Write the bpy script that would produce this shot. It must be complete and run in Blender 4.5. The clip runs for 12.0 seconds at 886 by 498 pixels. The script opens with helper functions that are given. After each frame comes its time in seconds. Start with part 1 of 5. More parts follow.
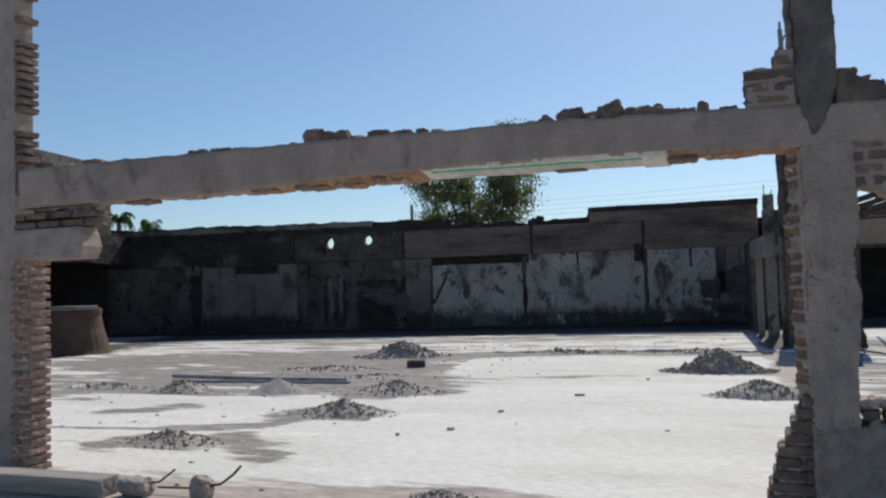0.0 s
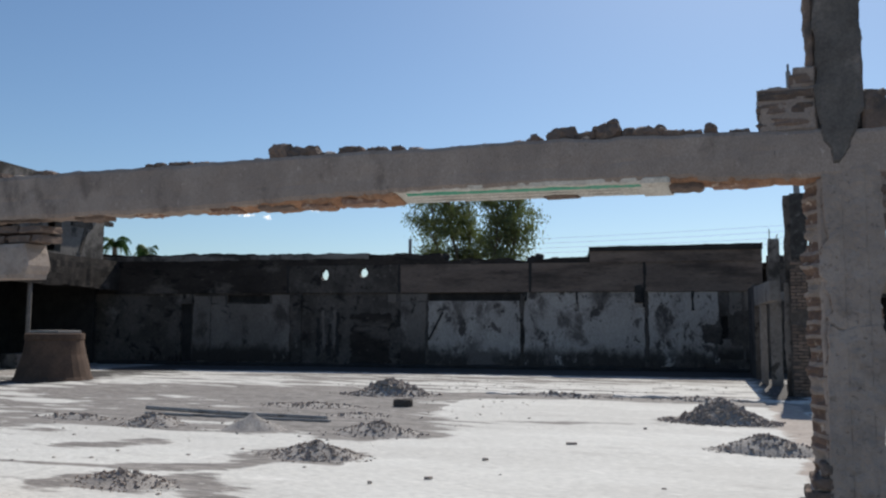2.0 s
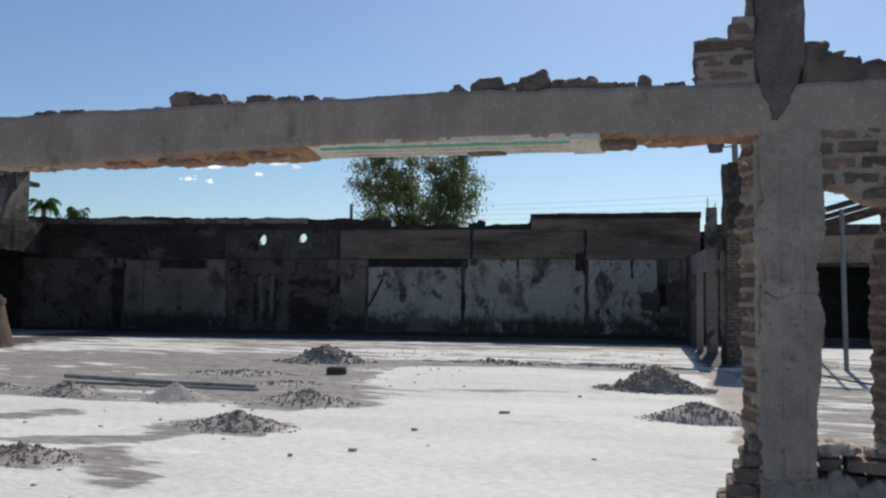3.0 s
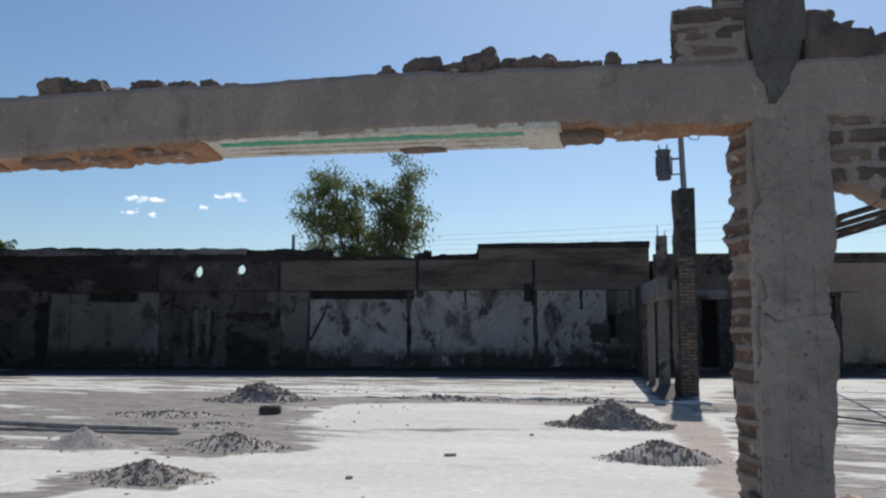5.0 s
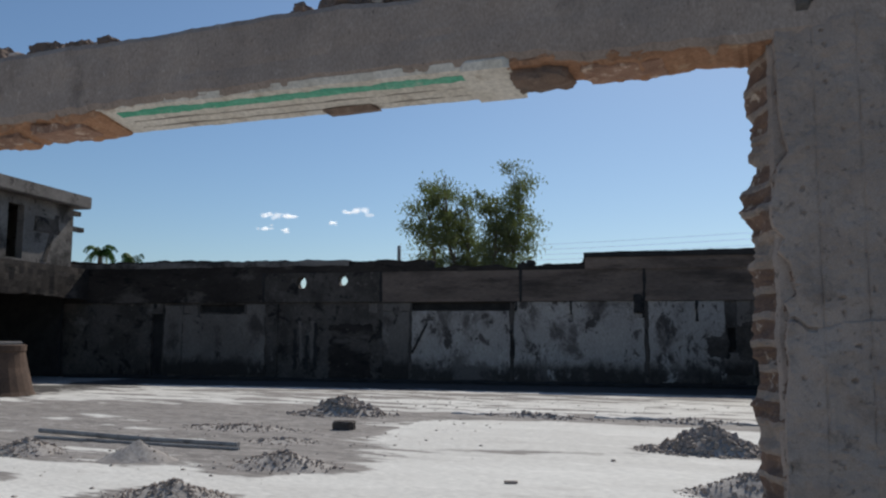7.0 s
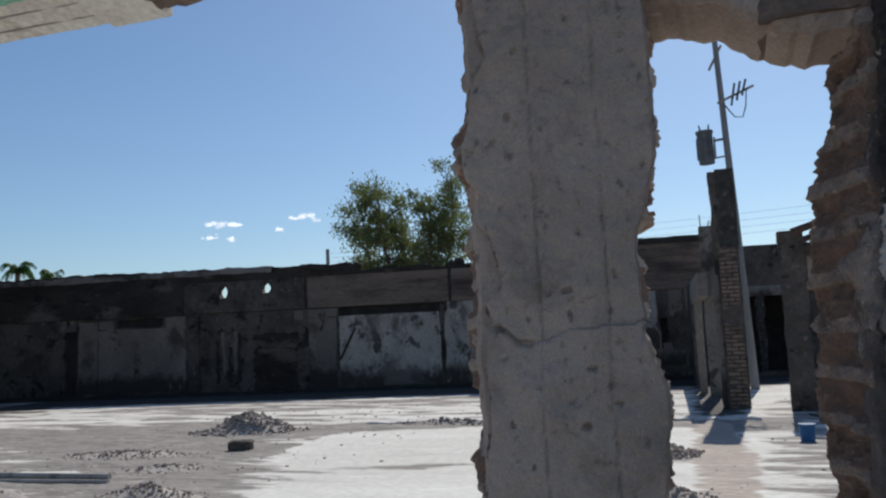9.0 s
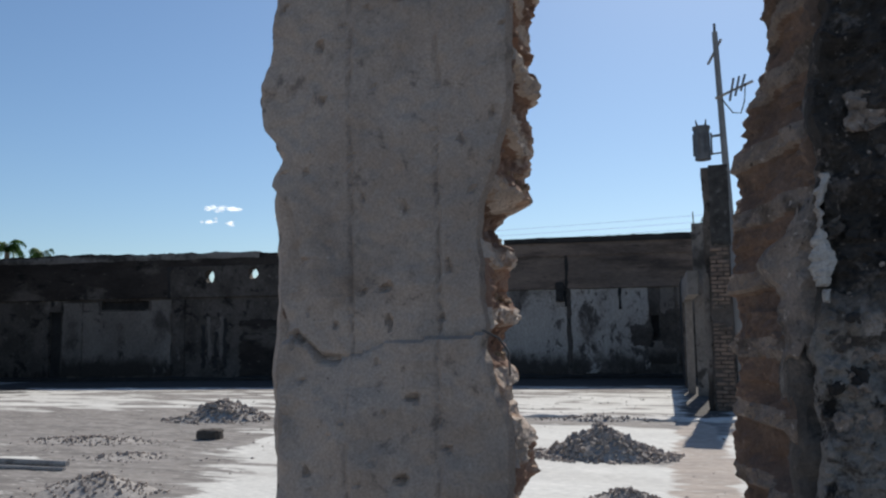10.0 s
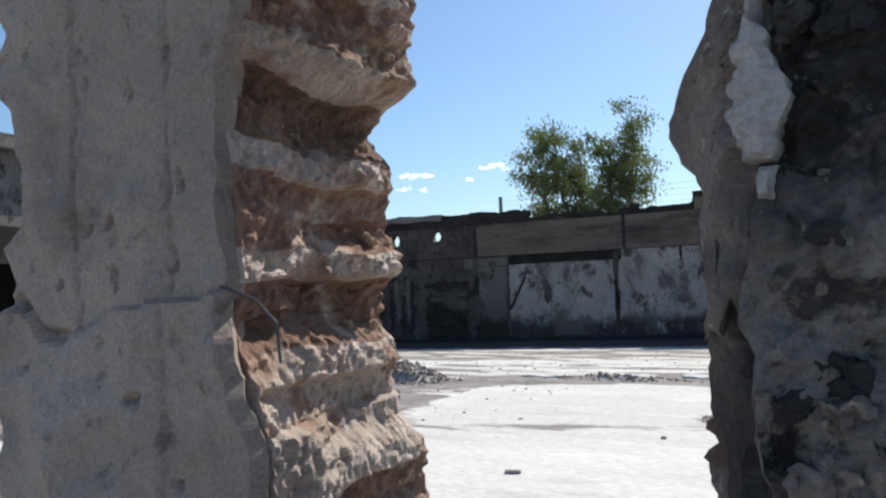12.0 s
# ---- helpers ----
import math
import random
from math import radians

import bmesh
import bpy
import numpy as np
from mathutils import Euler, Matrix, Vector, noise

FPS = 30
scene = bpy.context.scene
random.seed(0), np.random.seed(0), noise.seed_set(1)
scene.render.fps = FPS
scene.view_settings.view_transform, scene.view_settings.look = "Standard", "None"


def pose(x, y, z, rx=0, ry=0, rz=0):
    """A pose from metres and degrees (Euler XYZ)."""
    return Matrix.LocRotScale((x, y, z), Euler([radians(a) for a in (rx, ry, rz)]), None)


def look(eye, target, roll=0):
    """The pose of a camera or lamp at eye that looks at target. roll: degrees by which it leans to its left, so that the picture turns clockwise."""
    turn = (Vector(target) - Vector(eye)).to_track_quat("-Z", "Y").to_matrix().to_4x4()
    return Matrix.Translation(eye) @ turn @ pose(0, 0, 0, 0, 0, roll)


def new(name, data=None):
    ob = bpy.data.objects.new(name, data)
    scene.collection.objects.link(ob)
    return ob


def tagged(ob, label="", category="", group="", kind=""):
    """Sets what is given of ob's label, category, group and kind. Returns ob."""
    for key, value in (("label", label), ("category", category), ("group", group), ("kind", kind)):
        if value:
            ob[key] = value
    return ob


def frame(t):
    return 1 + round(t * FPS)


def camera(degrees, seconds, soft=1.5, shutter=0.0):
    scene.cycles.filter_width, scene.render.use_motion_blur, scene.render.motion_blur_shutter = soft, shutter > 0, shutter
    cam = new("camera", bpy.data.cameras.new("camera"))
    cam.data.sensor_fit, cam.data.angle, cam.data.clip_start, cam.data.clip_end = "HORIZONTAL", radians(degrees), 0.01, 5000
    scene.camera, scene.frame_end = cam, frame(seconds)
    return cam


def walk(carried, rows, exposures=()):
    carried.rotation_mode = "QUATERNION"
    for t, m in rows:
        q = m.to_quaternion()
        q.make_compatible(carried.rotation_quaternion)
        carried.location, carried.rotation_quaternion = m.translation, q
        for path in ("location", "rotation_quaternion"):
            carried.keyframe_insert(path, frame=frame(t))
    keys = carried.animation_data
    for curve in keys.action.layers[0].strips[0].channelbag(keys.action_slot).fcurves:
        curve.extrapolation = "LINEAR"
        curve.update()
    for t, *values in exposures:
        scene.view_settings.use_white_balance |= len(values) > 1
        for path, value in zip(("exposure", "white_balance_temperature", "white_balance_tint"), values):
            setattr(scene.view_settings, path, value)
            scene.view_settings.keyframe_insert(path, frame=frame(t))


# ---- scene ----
cam = camera(56.8, 12.0, soft=2.3)
EXPOSURE, SKY_STRENGTH = -0.20, 0.109
PATH = [
    (0, (0.629, 0.0, 1.415), (-0.097, 1.861, 1.512), -1.7),
    (0.5, (0.587, 0.125, 1.419), (-0.1, 2.001, 1.5), 1.2),
    (1, (0.497, 0.287, 1.419), (-0.164, 2.17, 1.555), 0.9),
    (1.5, (0.489, 0.44, 1.409), (-0.149, 2.335, 1.477), 0.2),
    (2, (0.576, 0.595, 1.415), (-0.152, 2.449, 1.6), 0.2),
    (2.5, (0.617, 0.808, 1.417), (-0.003, 2.708, 1.508), -0.3),
    (4.5, (0.479, 1.481, 1.375), (-0.128, 3.377, 1.571), 2.4),
    (5, (0.449, 1.766, 1.38), (-0.032, 3.698, 1.567), -0.0),
    (5.5, (0.58, 2.028, 1.383), (-0.028, 3.918, 1.621), 2.7),
    (6, (0.673, 2.336, 1.399), (0.097, 4.228, 1.697), 2.0),
    (6.5, (0.693, 2.676, 1.425), (0.068, 4.565, 1.626), -0.9),
    (7, (0.861, 2.785, 1.372), (0.092, 4.619, 1.589), 0.3),
    (7.5, (0.96, 3.012, 1.399), (0.275, 4.882, 1.578), -2.3),
    (9.5, (1.282, 4.019, 1.418), (0.637, 5.899, 1.64), -2.3),
    (10, (1.336, 4.207, 1.43), (0.683, 6.087, 1.624), -0.9),
    (10.5, (1.452, 4.346, 1.437), (0.614, 6.15, 1.645), -0.8),
    (11, (1.509, 4.44, 1.434), (0.57, 6.197, 1.611), -4.1),
    (11.5, (1.491, 4.561, 1.423), (0.532, 6.309, 1.576), -0.2),
    (12, (1.474, 4.678, 1.418), (0.397, 6.36, 1.529), -2.2),
]
walk(cam, [(t, look(eye, target, roll)) for t, eye, target, roll in PATH], [(0, EXPOSURE + 0.03), (5.0, EXPOSURE), (7.2, EXPOSURE - 0.17), (9.5, EXPOSURE + 0.05), (10.5, EXPOSURE + 0.08), (11.1, EXPOSURE + 0.13), (11.5, EXPOSURE + 0.32), (12, EXPOSURE + 0.50)])

# ---- light ----
SUN_ELEVATION, SUN_AZIMUTH = 43.0, 3.0  # degrees; azimuth clockwise from +y
world = bpy.data.worlds.new("sky")
scene.world = world
world.use_nodes = True
sky = world.node_tree.nodes.new("ShaderNodeTexSky")
sky.sky_type, sky.sun_disc = "NISHITA", False
sky.sun_elevation, sky.sun_rotation = radians(SUN_ELEVATION), radians(SUN_AZIMUTH)
sky.air_density, sky.dust_density, sky.ozone_density = 1.0, 0.5, 5.0
back = world.node_tree.nodes["Background"]
back.inputs["Strength"].default_value = SKY_STRENGTH
tint = world.node_tree.nodes.new("ShaderNodeMix")
tint.data_type, tint.blend_type = "RGBA", "MULTIPLY"
tint.inputs[0].default_value, tint.inputs[7].default_value = 1.0, (0.95, 1.0, 1.0, 1)
world.node_tree.links.new(sky.outputs[0], tint.inputs[6])
world.node_tree.links.new(tint.outputs[2], back.inputs["Color"])
sun = new("sun", bpy.data.lights.new("sun", "SUN"))
sun.data.energy, sun.data.angle, sun.data.color = 4.6, radians(0.53), (1.0, 0.945, 0.86)
sa, se = radians(SUN_AZIMUTH), radians(SUN_ELEVATION)
sun.matrix_world = look((math.sin(sa) * math.cos(se) * 60, math.cos(sa) * math.cos(se) * 60, math.sin(se) * 60), (0, 0, 0))


# ---- materials ----
def surface(name, colours, scale=2.0, fine=40.0, bump=0.3, rough=0.9, metal=0.0, stain=None, stain_scale=0.8,
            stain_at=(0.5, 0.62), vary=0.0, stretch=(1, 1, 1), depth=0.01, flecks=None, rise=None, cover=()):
    """Two scales of noise between the colours, an optional stain of a third colour, bump from both scales."""
    m = bpy.data.materials.new(name)
    m.use_nodes = True
    nt = m.node_tree
    n, li = nt.nodes, nt.links
    bsdf = n["Principled BSDF"]
    bsdf.inputs["Roughness"].default_value, bsdf.inputs["Metallic"].default_value = rough, metal
    bsdf.inputs["Specular IOR Level"].default_value = 0.25
    geo = n.new("ShaderNodeNewGeometry")
    place = n.new("ShaderNodeMapping")
    place.inputs["Scale"].default_value = stretch
    li.new(geo.outputs["Position"], place.inputs["Vector"])

    def cloud(s, detail=6, roughness=0.6, seed=0.0, twist=0.0):
        t = n.new("ShaderNodeTexNoise")
        t.noise_dimensions = "4D"
        t.inputs["W"].default_value, t.inputs["Distortion"].default_value = seed, twist
        t.inputs["Scale"].default_value, t.inputs["Detail"].default_value, t.inputs["Roughness"].default_value = s, detail, roughness
        li.new(place.outputs[0], t.inputs["Vector"])
        return t.outputs["Fac"]

    def ramp(fac, a, b):
        r = n.new("ShaderNodeMapRange")
        r.interpolation_type = "SMOOTHSTEP"
        r.inputs["From Min"].default_value, r.inputs["From Max"].default_value = a, b
        li.new(fac, r.inputs["Value"])
        return r.outputs[0]

    def mix(fac, a, b, mode="MIX"):
        x = n.new("ShaderNodeMix")
        x.data_type, x.blend_type = "RGBA", mode
        for sock, v in ((x.inputs[0], fac), (x.inputs[6], a), (x.inputs[7], b)):
            if isinstance(v, bpy.types.NodeSocket):
                li.new(v, sock)
            else:
                sock.default_value = v if isinstance(v, float) else (*v, 1)
        return x.outputs[2]

    broad, grain = cloud(scale, seed=1.0), cloud(fine, 8, 0.7, 2.0)
    colour = mix(ramp(broad, 0.36, 0.64), colours[0], colours[1])
    if len(colours) > 2:
        colour = mix(ramp(cloud(scale * 2.7, seed=4.0), 0.54, 0.7), colour, colours[2])
    if stain:
        colour = mix(ramp(cloud(stain_scale, 8, 0.62, 7.0), *stain_at), colour, stain)
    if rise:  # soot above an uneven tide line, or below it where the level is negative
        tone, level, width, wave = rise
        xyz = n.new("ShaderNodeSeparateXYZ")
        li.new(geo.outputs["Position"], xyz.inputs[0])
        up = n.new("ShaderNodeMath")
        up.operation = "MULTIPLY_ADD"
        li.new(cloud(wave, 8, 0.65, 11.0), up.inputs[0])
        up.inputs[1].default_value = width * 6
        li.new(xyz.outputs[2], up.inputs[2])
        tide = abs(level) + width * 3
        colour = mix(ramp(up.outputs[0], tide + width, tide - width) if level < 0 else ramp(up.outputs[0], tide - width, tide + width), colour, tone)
    for tone, s, a, b in flecks or ():
        colour = mix(ramp(cloud(s, 9, 0.68, s, 0.5), a, b), colour, tone)
    for attribute, tones, wave in cover:  # dust, soot and wall shade that lie where the mesh says, with a broken edge
        lies = n.new("ShaderNodeAttribute")
        lies.attribute_name = attribute
        worn = n.new("ShaderNodeMath")
        worn.operation = "MULTIPLY_ADD"
        li.new(cloud(wave, 10, 0.7, 21.0, 0.4), worn.inputs[0])
        worn.inputs[1].default_value = 1.3
        li.new(lies.outputs["Fac"], worn.inputs[2])
        dust = mix(ramp(cloud(wave * 1.7, 9, 0.7, 23.0), 0.4, 0.62), tones[0], tones[1])
        dust = mix(ramp(cloud(wave * 5.0, 6, 0.6, 25.0), 0.56, 0.66), dust, tones[2])
        colour = mix(ramp(worn.outputs[0], 0.93, 1.08), colour, dust)
    g = ramp(grain, 0.25, 0.75)
    shade = mix(g, (0.72, 0.72, 0.72), (1.22, 1.22, 1.22))
    colour = mix(1.0, colour, shade, "MULTIPLY")
    if vary:
        info = n.new("ShaderNodeObjectInfo")
        tone = mix(info.outputs["Random"], (1 - vary,) * 3, (1 + vary, 1 + vary * 0.8, 1 + vary * 0.6))
        colour = mix(1.0, colour, tone, "MULTIPLY")
    li.new(colour, bsdf.inputs["Base Color"])
    bp = n.new("ShaderNodeBump")
    bp.inputs["Strength"].default_value, bp.inputs["Distance"].default_value = bump, depth
    add = n.new("ShaderNodeMath")
    add.operation = "ADD"
    li.new(broad, add.inputs[0])
    li.new(grain, add.inputs[1])
    li.new(add.outputs[0], bp.inputs["Height"])
    li.new(bp.outputs[0], bsdf.inputs["Normal"])
    return m


M = {}
M["ground"] = surface("ground_dust", [(0.60, 0.575, 0.545), (0.50, 0.475, 0.445)], 1.3, 18, 0.4, 0.95, stain=(0.31, 0.283, 0.26), stain_scale=1.9, stain_at=(0.44, 0.56), stretch=(0.5, 1.6, 1), flecks=[((0.32, 0.292, 0.268), 0.5, 0.44, 0.58), ((0.58, 0.555, 0.525), 2.2, 0.55, 0.62), ((0.22, 0.20, 0.185), 8, 0.58, 0.66)])
M["floor"] = surface("worn_screed", [(0.66, 0.645, 0.60), (0.585, 0.567, 0.525)], 0.7, 22, 0.3, 0.88, stain=(0.50, 0.478, 0.44), stain_scale=1.3, stain_at=(0.55, 0.72), stretch=(0.42, 1.7, 1), depth=0.012, flecks=[((0.72, 0.70, 0.655), 2.1, 0.57, 0.66)], cover=[("ash", ((0.29, 0.265, 0.243), (0.175, 0.159, 0.146), (0.44, 0.415, 0.382)), 2.6), ("soot_shade", ((0.075, 0.068, 0.064), (0.045, 0.041, 0.039), (0.15, 0.138, 0.128)), 2.2), ("brick_dust", ((0.42, 0.355, 0.305), (0.33, 0.285, 0.25), (0.52, 0.475, 0.43)), 2.6)])
M["slab_old"] = surface("old_screed", [(0.62, 0.60, 0.57), (0.53, 0.505, 0.475)], 0.9, 18, 0.3, 0.9, stain=(0.31, 0.283, 0.262), stain_scale=1.6, stain_at=(0.50, 0.60), stretch=(0.42, 1.9, 1), flecks=[((0.32, 0.293, 0.27), 4.5, 0.54, 0.62)])
M["concrete"] = surface("bare_concrete", [(0.439, 0.358, 0.303), (0.342, 0.278, 0.235), (0.393, 0.317, 0.263)], 4.0, 340, 0.55, stain=(0.25, 0.203, 0.172), stain_scale=6.0, stain_at=(0.52, 0.72), depth=0.006, flecks=[((0.469, 0.39, 0.331), 70, 0.60, 0.72), ((0.469, 0.385, 0.324), 2.2, 0.56, 0.70), ((0.153, 0.123, 0.105), 150, 0.62, 0.68), ((0.214, 0.174, 0.149), 30, 0.57, 0.67), ((0.27, 0.225, 0.19), 13, 0.56, 0.68)])
M["beam"] = surface("beam_concrete", [(0.415, 0.333, 0.277), (0.326, 0.261, 0.219), (0.368, 0.292, 0.242)], 3.0, 140, 0.5, stain=(0.208, 0.166, 0.139), stain_scale=4.0, stain_at=(0.53, 0.70), stretch=(1, 1, 0.6), depth=0.006, flecks=[((0.17, 0.135, 0.115), 60, 0.61, 0.68), ((0.491, 0.399, 0.336), 25, 0.58, 0.68)])
M["mortar"] = surface("lime_mortar", [(0.66, 0.555, 0.475), (0.50, 0.41, 0.345)], 18, 320, 0.9, stain=(0.42, 0.285, 0.21), stain_scale=22, stain_at=(0.50, 0.60), depth=0.004, flecks=[((0.29, 0.204, 0.162), 120, 0.60, 0.67)])
M["brick"] = surface("red_brick", [(0.33, 0.208, 0.155), (0.25, 0.158, 0.118), (0.42, 0.29, 0.22)], 11, 320, 0.9, stain=(0.56, 0.455, 0.375), stain_scale=17, stain_at=(0.53, 0.63), vary=0.2, depth=0.004, flecks=[((0.234, 0.137, 0.0986), 100, 0.59, 0.66), ((0.679, 0.559, 0.448), 140, 0.62, 0.68)])
M["tooth"] = surface("dark_red_brick", [(0.23, 0.15, 0.113), (0.17, 0.115, 0.09), (0.31, 0.22, 0.168)], 12, 160, 0.8, stain=(0.52, 0.45, 0.38), stain_scale=18, stain_at=(0.56, 0.66), vary=0.2, depth=0.005)
M["edge_dark"] = surface("sooty_broken_edge", [(0.15, 0.132, 0.118), (0.085, 0.074, 0.067), (0.22, 0.18, 0.152)], 16, 320, 0.9, stain=(0.30, 0.27, 0.24), stain_scale=14, stain_at=(0.60, 0.68), depth=0.004, flecks=[((0.045, 0.04, 0.036), 60, 0.58, 0.66)])
M["dull_mortar"] = surface("dull_mortar", [(0.36, 0.30, 0.257), (0.285, 0.237, 0.203)], 12, 200, 0.8, stain=(0.27, 0.20, 0.16), stain_scale=14, stain_at=(0.50, 0.64), depth=0.005)
M["sandy"] = surface("sandy_crumbs", [(0.46, 0.34, 0.235), (0.36, 0.255, 0.175)], 30, 320, 0.8, depth=0.004)
M["brick_sooty"] = surface("smoked_brown_brick", [(0.245, 0.165, 0.125), (0.175, 0.122, 0.097), (0.31, 0.225, 0.175)], 14, 300, 0.9, stain=(0.10, 0.082, 0.07), stain_scale=12, stain_at=(0.54, 0.68), depth=0.004, flecks=[((0.40, 0.34, 0.29), 60, 0.62, 0.70)])
M["brick_dull"] = surface("sooty_brick", [(0.235, 0.172, 0.138), (0.18, 0.137, 0.115), (0.29, 0.23, 0.19)], 8, 160, 0.8, stain=(0.09, 0.082, 0.076), stain_scale=4, stain_at=(0.48, 0.68), vary=0.25, depth=0.006, flecks=[((0.38, 0.33, 0.28), 60, 0.64, 0.72)])
M["white"] = surface("white_paint", [(0.72, 0.70, 0.64), (0.62, 0.59, 0.52)], 5, 60, 0.25, stain=(0.42, 0.36, 0.29), stain_scale=7, stain_at=(0.58, 0.7))
M["green"] = surface("green_paint", [(0.10, 0.42, 0.28), (0.16, 0.48, 0.34)], 6, 60, 0.2, stain=(0.6, 0.58, 0.52), stain_scale=9, stain_at=(0.58, 0.68))
M["orange"] = surface("broken_red_clay", [(0.44, 0.25, 0.15), (0.36, 0.20, 0.12), (0.52, 0.36, 0.24)], 9, 80, 0.7)
M["char"] = surface("charred_plaster", [(0.035, 0.033, 0.031), (0.065, 0.061, 0.058)], 7, 110, 1.0, stain=(0.13, 0.123, 0.117), stain_scale=10.0, stain_at=(0.52, 0.68), depth=0.006, flecks=[((0.40, 0.39, 0.38), 55, 0.69, 0.73), ((0.02, 0.019, 0.018), 22, 0.62, 0.7)])
M["plaster_grey"] = surface("grey_plaster", [(0.333, 0.275, 0.237), (0.227, 0.188, 0.163), (0.388, 0.322, 0.278)], 16, 320, 0.9, stain=(0.111, 0.0915, 0.079), stain_scale=14, stain_at=(0.52, 0.66), depth=0.004, flecks=[((0.536, 0.459, 0.403), 120, 0.59, 0.65), ((0.0832, 0.0693, 0.0608), 80, 0.60, 0.66)])
M["plaster_pale"] = surface("pale_plaster", [(0.50, 0.475, 0.45), (0.41, 0.385, 0.36)], 30, 300, 0.6, stain=(0.33, 0.305, 0.28), stain_scale=40, stain_at=(0.52, 0.66), depth=0.003)
M["soot_wall"] = surface("sooted_render", [(0.060, 0.050, 0.043), (0.112, 0.094, 0.082)], 1.3, 14, 0.7, stain=(0.19, 0.165, 0.146), stain_scale=1.1, stain_at=(0.58, 0.70), depth=0.02, flecks=[((0.022, 0.019, 0.017), 1.7, 0.52, 0.62), ((0.14, 0.12, 0.106), 4.5, 0.58, 0.66), ((0.02, 0.018, 0.016), 7, 0.60, 0.68)])
M["soot_band"] = surface("smoked_concrete", [(0.209, 0.155, 0.125), (0.148, 0.112, 0.0924)], 0.8, 12, 0.5, stain=(0.0663, 0.0512, 0.044), stain_scale=0.6, stain_at=(0.50, 0.68), stretch=(0.5, 0.5, 2.6), depth=0.02, flecks=[((0.0612, 0.0484, 0.0422), 5, 0.58, 0.66)])
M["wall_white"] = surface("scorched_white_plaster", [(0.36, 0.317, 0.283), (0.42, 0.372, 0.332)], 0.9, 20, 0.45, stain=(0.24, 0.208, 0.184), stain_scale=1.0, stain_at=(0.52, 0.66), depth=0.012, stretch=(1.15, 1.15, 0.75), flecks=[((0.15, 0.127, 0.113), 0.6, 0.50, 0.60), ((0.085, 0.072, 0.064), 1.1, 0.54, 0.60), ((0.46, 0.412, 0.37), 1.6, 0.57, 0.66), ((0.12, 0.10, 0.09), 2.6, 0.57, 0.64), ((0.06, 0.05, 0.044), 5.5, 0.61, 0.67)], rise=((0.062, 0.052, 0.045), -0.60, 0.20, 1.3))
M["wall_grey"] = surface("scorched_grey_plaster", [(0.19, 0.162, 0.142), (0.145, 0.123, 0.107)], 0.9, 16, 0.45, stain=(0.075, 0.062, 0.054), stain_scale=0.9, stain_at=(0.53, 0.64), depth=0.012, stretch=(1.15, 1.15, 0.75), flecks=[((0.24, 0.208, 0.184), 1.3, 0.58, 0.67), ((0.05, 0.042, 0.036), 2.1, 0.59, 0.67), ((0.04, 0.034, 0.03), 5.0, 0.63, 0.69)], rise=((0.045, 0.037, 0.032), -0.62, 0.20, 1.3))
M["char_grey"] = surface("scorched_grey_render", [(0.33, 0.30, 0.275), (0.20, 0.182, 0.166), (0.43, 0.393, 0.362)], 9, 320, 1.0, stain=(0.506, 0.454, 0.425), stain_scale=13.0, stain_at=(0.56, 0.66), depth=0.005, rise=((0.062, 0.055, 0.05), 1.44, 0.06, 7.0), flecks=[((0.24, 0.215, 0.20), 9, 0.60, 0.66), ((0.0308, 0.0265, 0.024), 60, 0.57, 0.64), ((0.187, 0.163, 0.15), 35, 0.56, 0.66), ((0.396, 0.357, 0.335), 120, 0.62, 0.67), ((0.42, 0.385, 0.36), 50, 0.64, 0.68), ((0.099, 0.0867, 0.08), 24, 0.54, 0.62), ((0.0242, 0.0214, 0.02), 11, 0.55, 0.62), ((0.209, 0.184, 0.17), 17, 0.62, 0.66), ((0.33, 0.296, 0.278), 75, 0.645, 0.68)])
M["dark_concrete"] = surface("dark_concrete", [(0.165, 0.147, 0.132), (0.11, 0.098, 0.088)], 4, 70, 0.7, stain=(0.24, 0.205, 0.178), stain_scale=5, stain_at=(0.55, 0.68), depth=0.008)
M["soot_band_dark"] = surface("blackened_concrete", [(0.028, 0.022, 0.019), (0.05, 0.04, 0.034)], 0.9, 12, 0.6, stain=(0.115, 0.095, 0.082), stain_scale=0.9, stain_at=(0.55, 0.68), stretch=(0.7, 0.7, 1.6), depth=0.02, flecks=[((0.016, 0.014, 0.013), 1.6, 0.54, 0.64), ((0.13, 0.108, 0.094), 6, 0.61, 0.68)])
# black of char and soot, also put as shade inside openings and porch
M["black"] = surface("soot_and_shade", [(0.026, 0.024, 0.023), (0.042, 0.038, 0.036)], 3, 20, 0.4)
M["rubble"] = surface("rubble_stone", [(0.40, 0.34, 0.295), (0.30, 0.255, 0.223), (0.48, 0.385, 0.32)], 9, 40, 0.6, stain=(0.478, 0.422, 0.378), stain_scale=7, stain_at=(0.58, 0.66))
M["ash"] = surface("fine_ash", [(0.42, 0.385, 0.352), (0.33, 0.30, 0.273)], 3, 30, 0.8, depth=0.02)
M["rust"] = surface("rusty_steel", [(0.095, 0.065, 0.05), (0.065, 0.047, 0.038)], 5, 60, 0.4, 0.75, 0.3)
M["cone"] = surface("rust_brown_clay", [(0.115, 0.074, 0.053), (0.075, 0.05, 0.038)], 2, 24, 0.5)
M["steel"] = surface("grey_steel", [(0.16, 0.16, 0.165), (0.11, 0.11, 0.115)], 4, 50, 0.2, 0.6, 0.5)
M["pole"] = surface("weathered_pole", [(0.23, 0.235, 0.24), (0.17, 0.17, 0.175)], 2, 30, 0.3, stretch=(4, 4, 0.5))
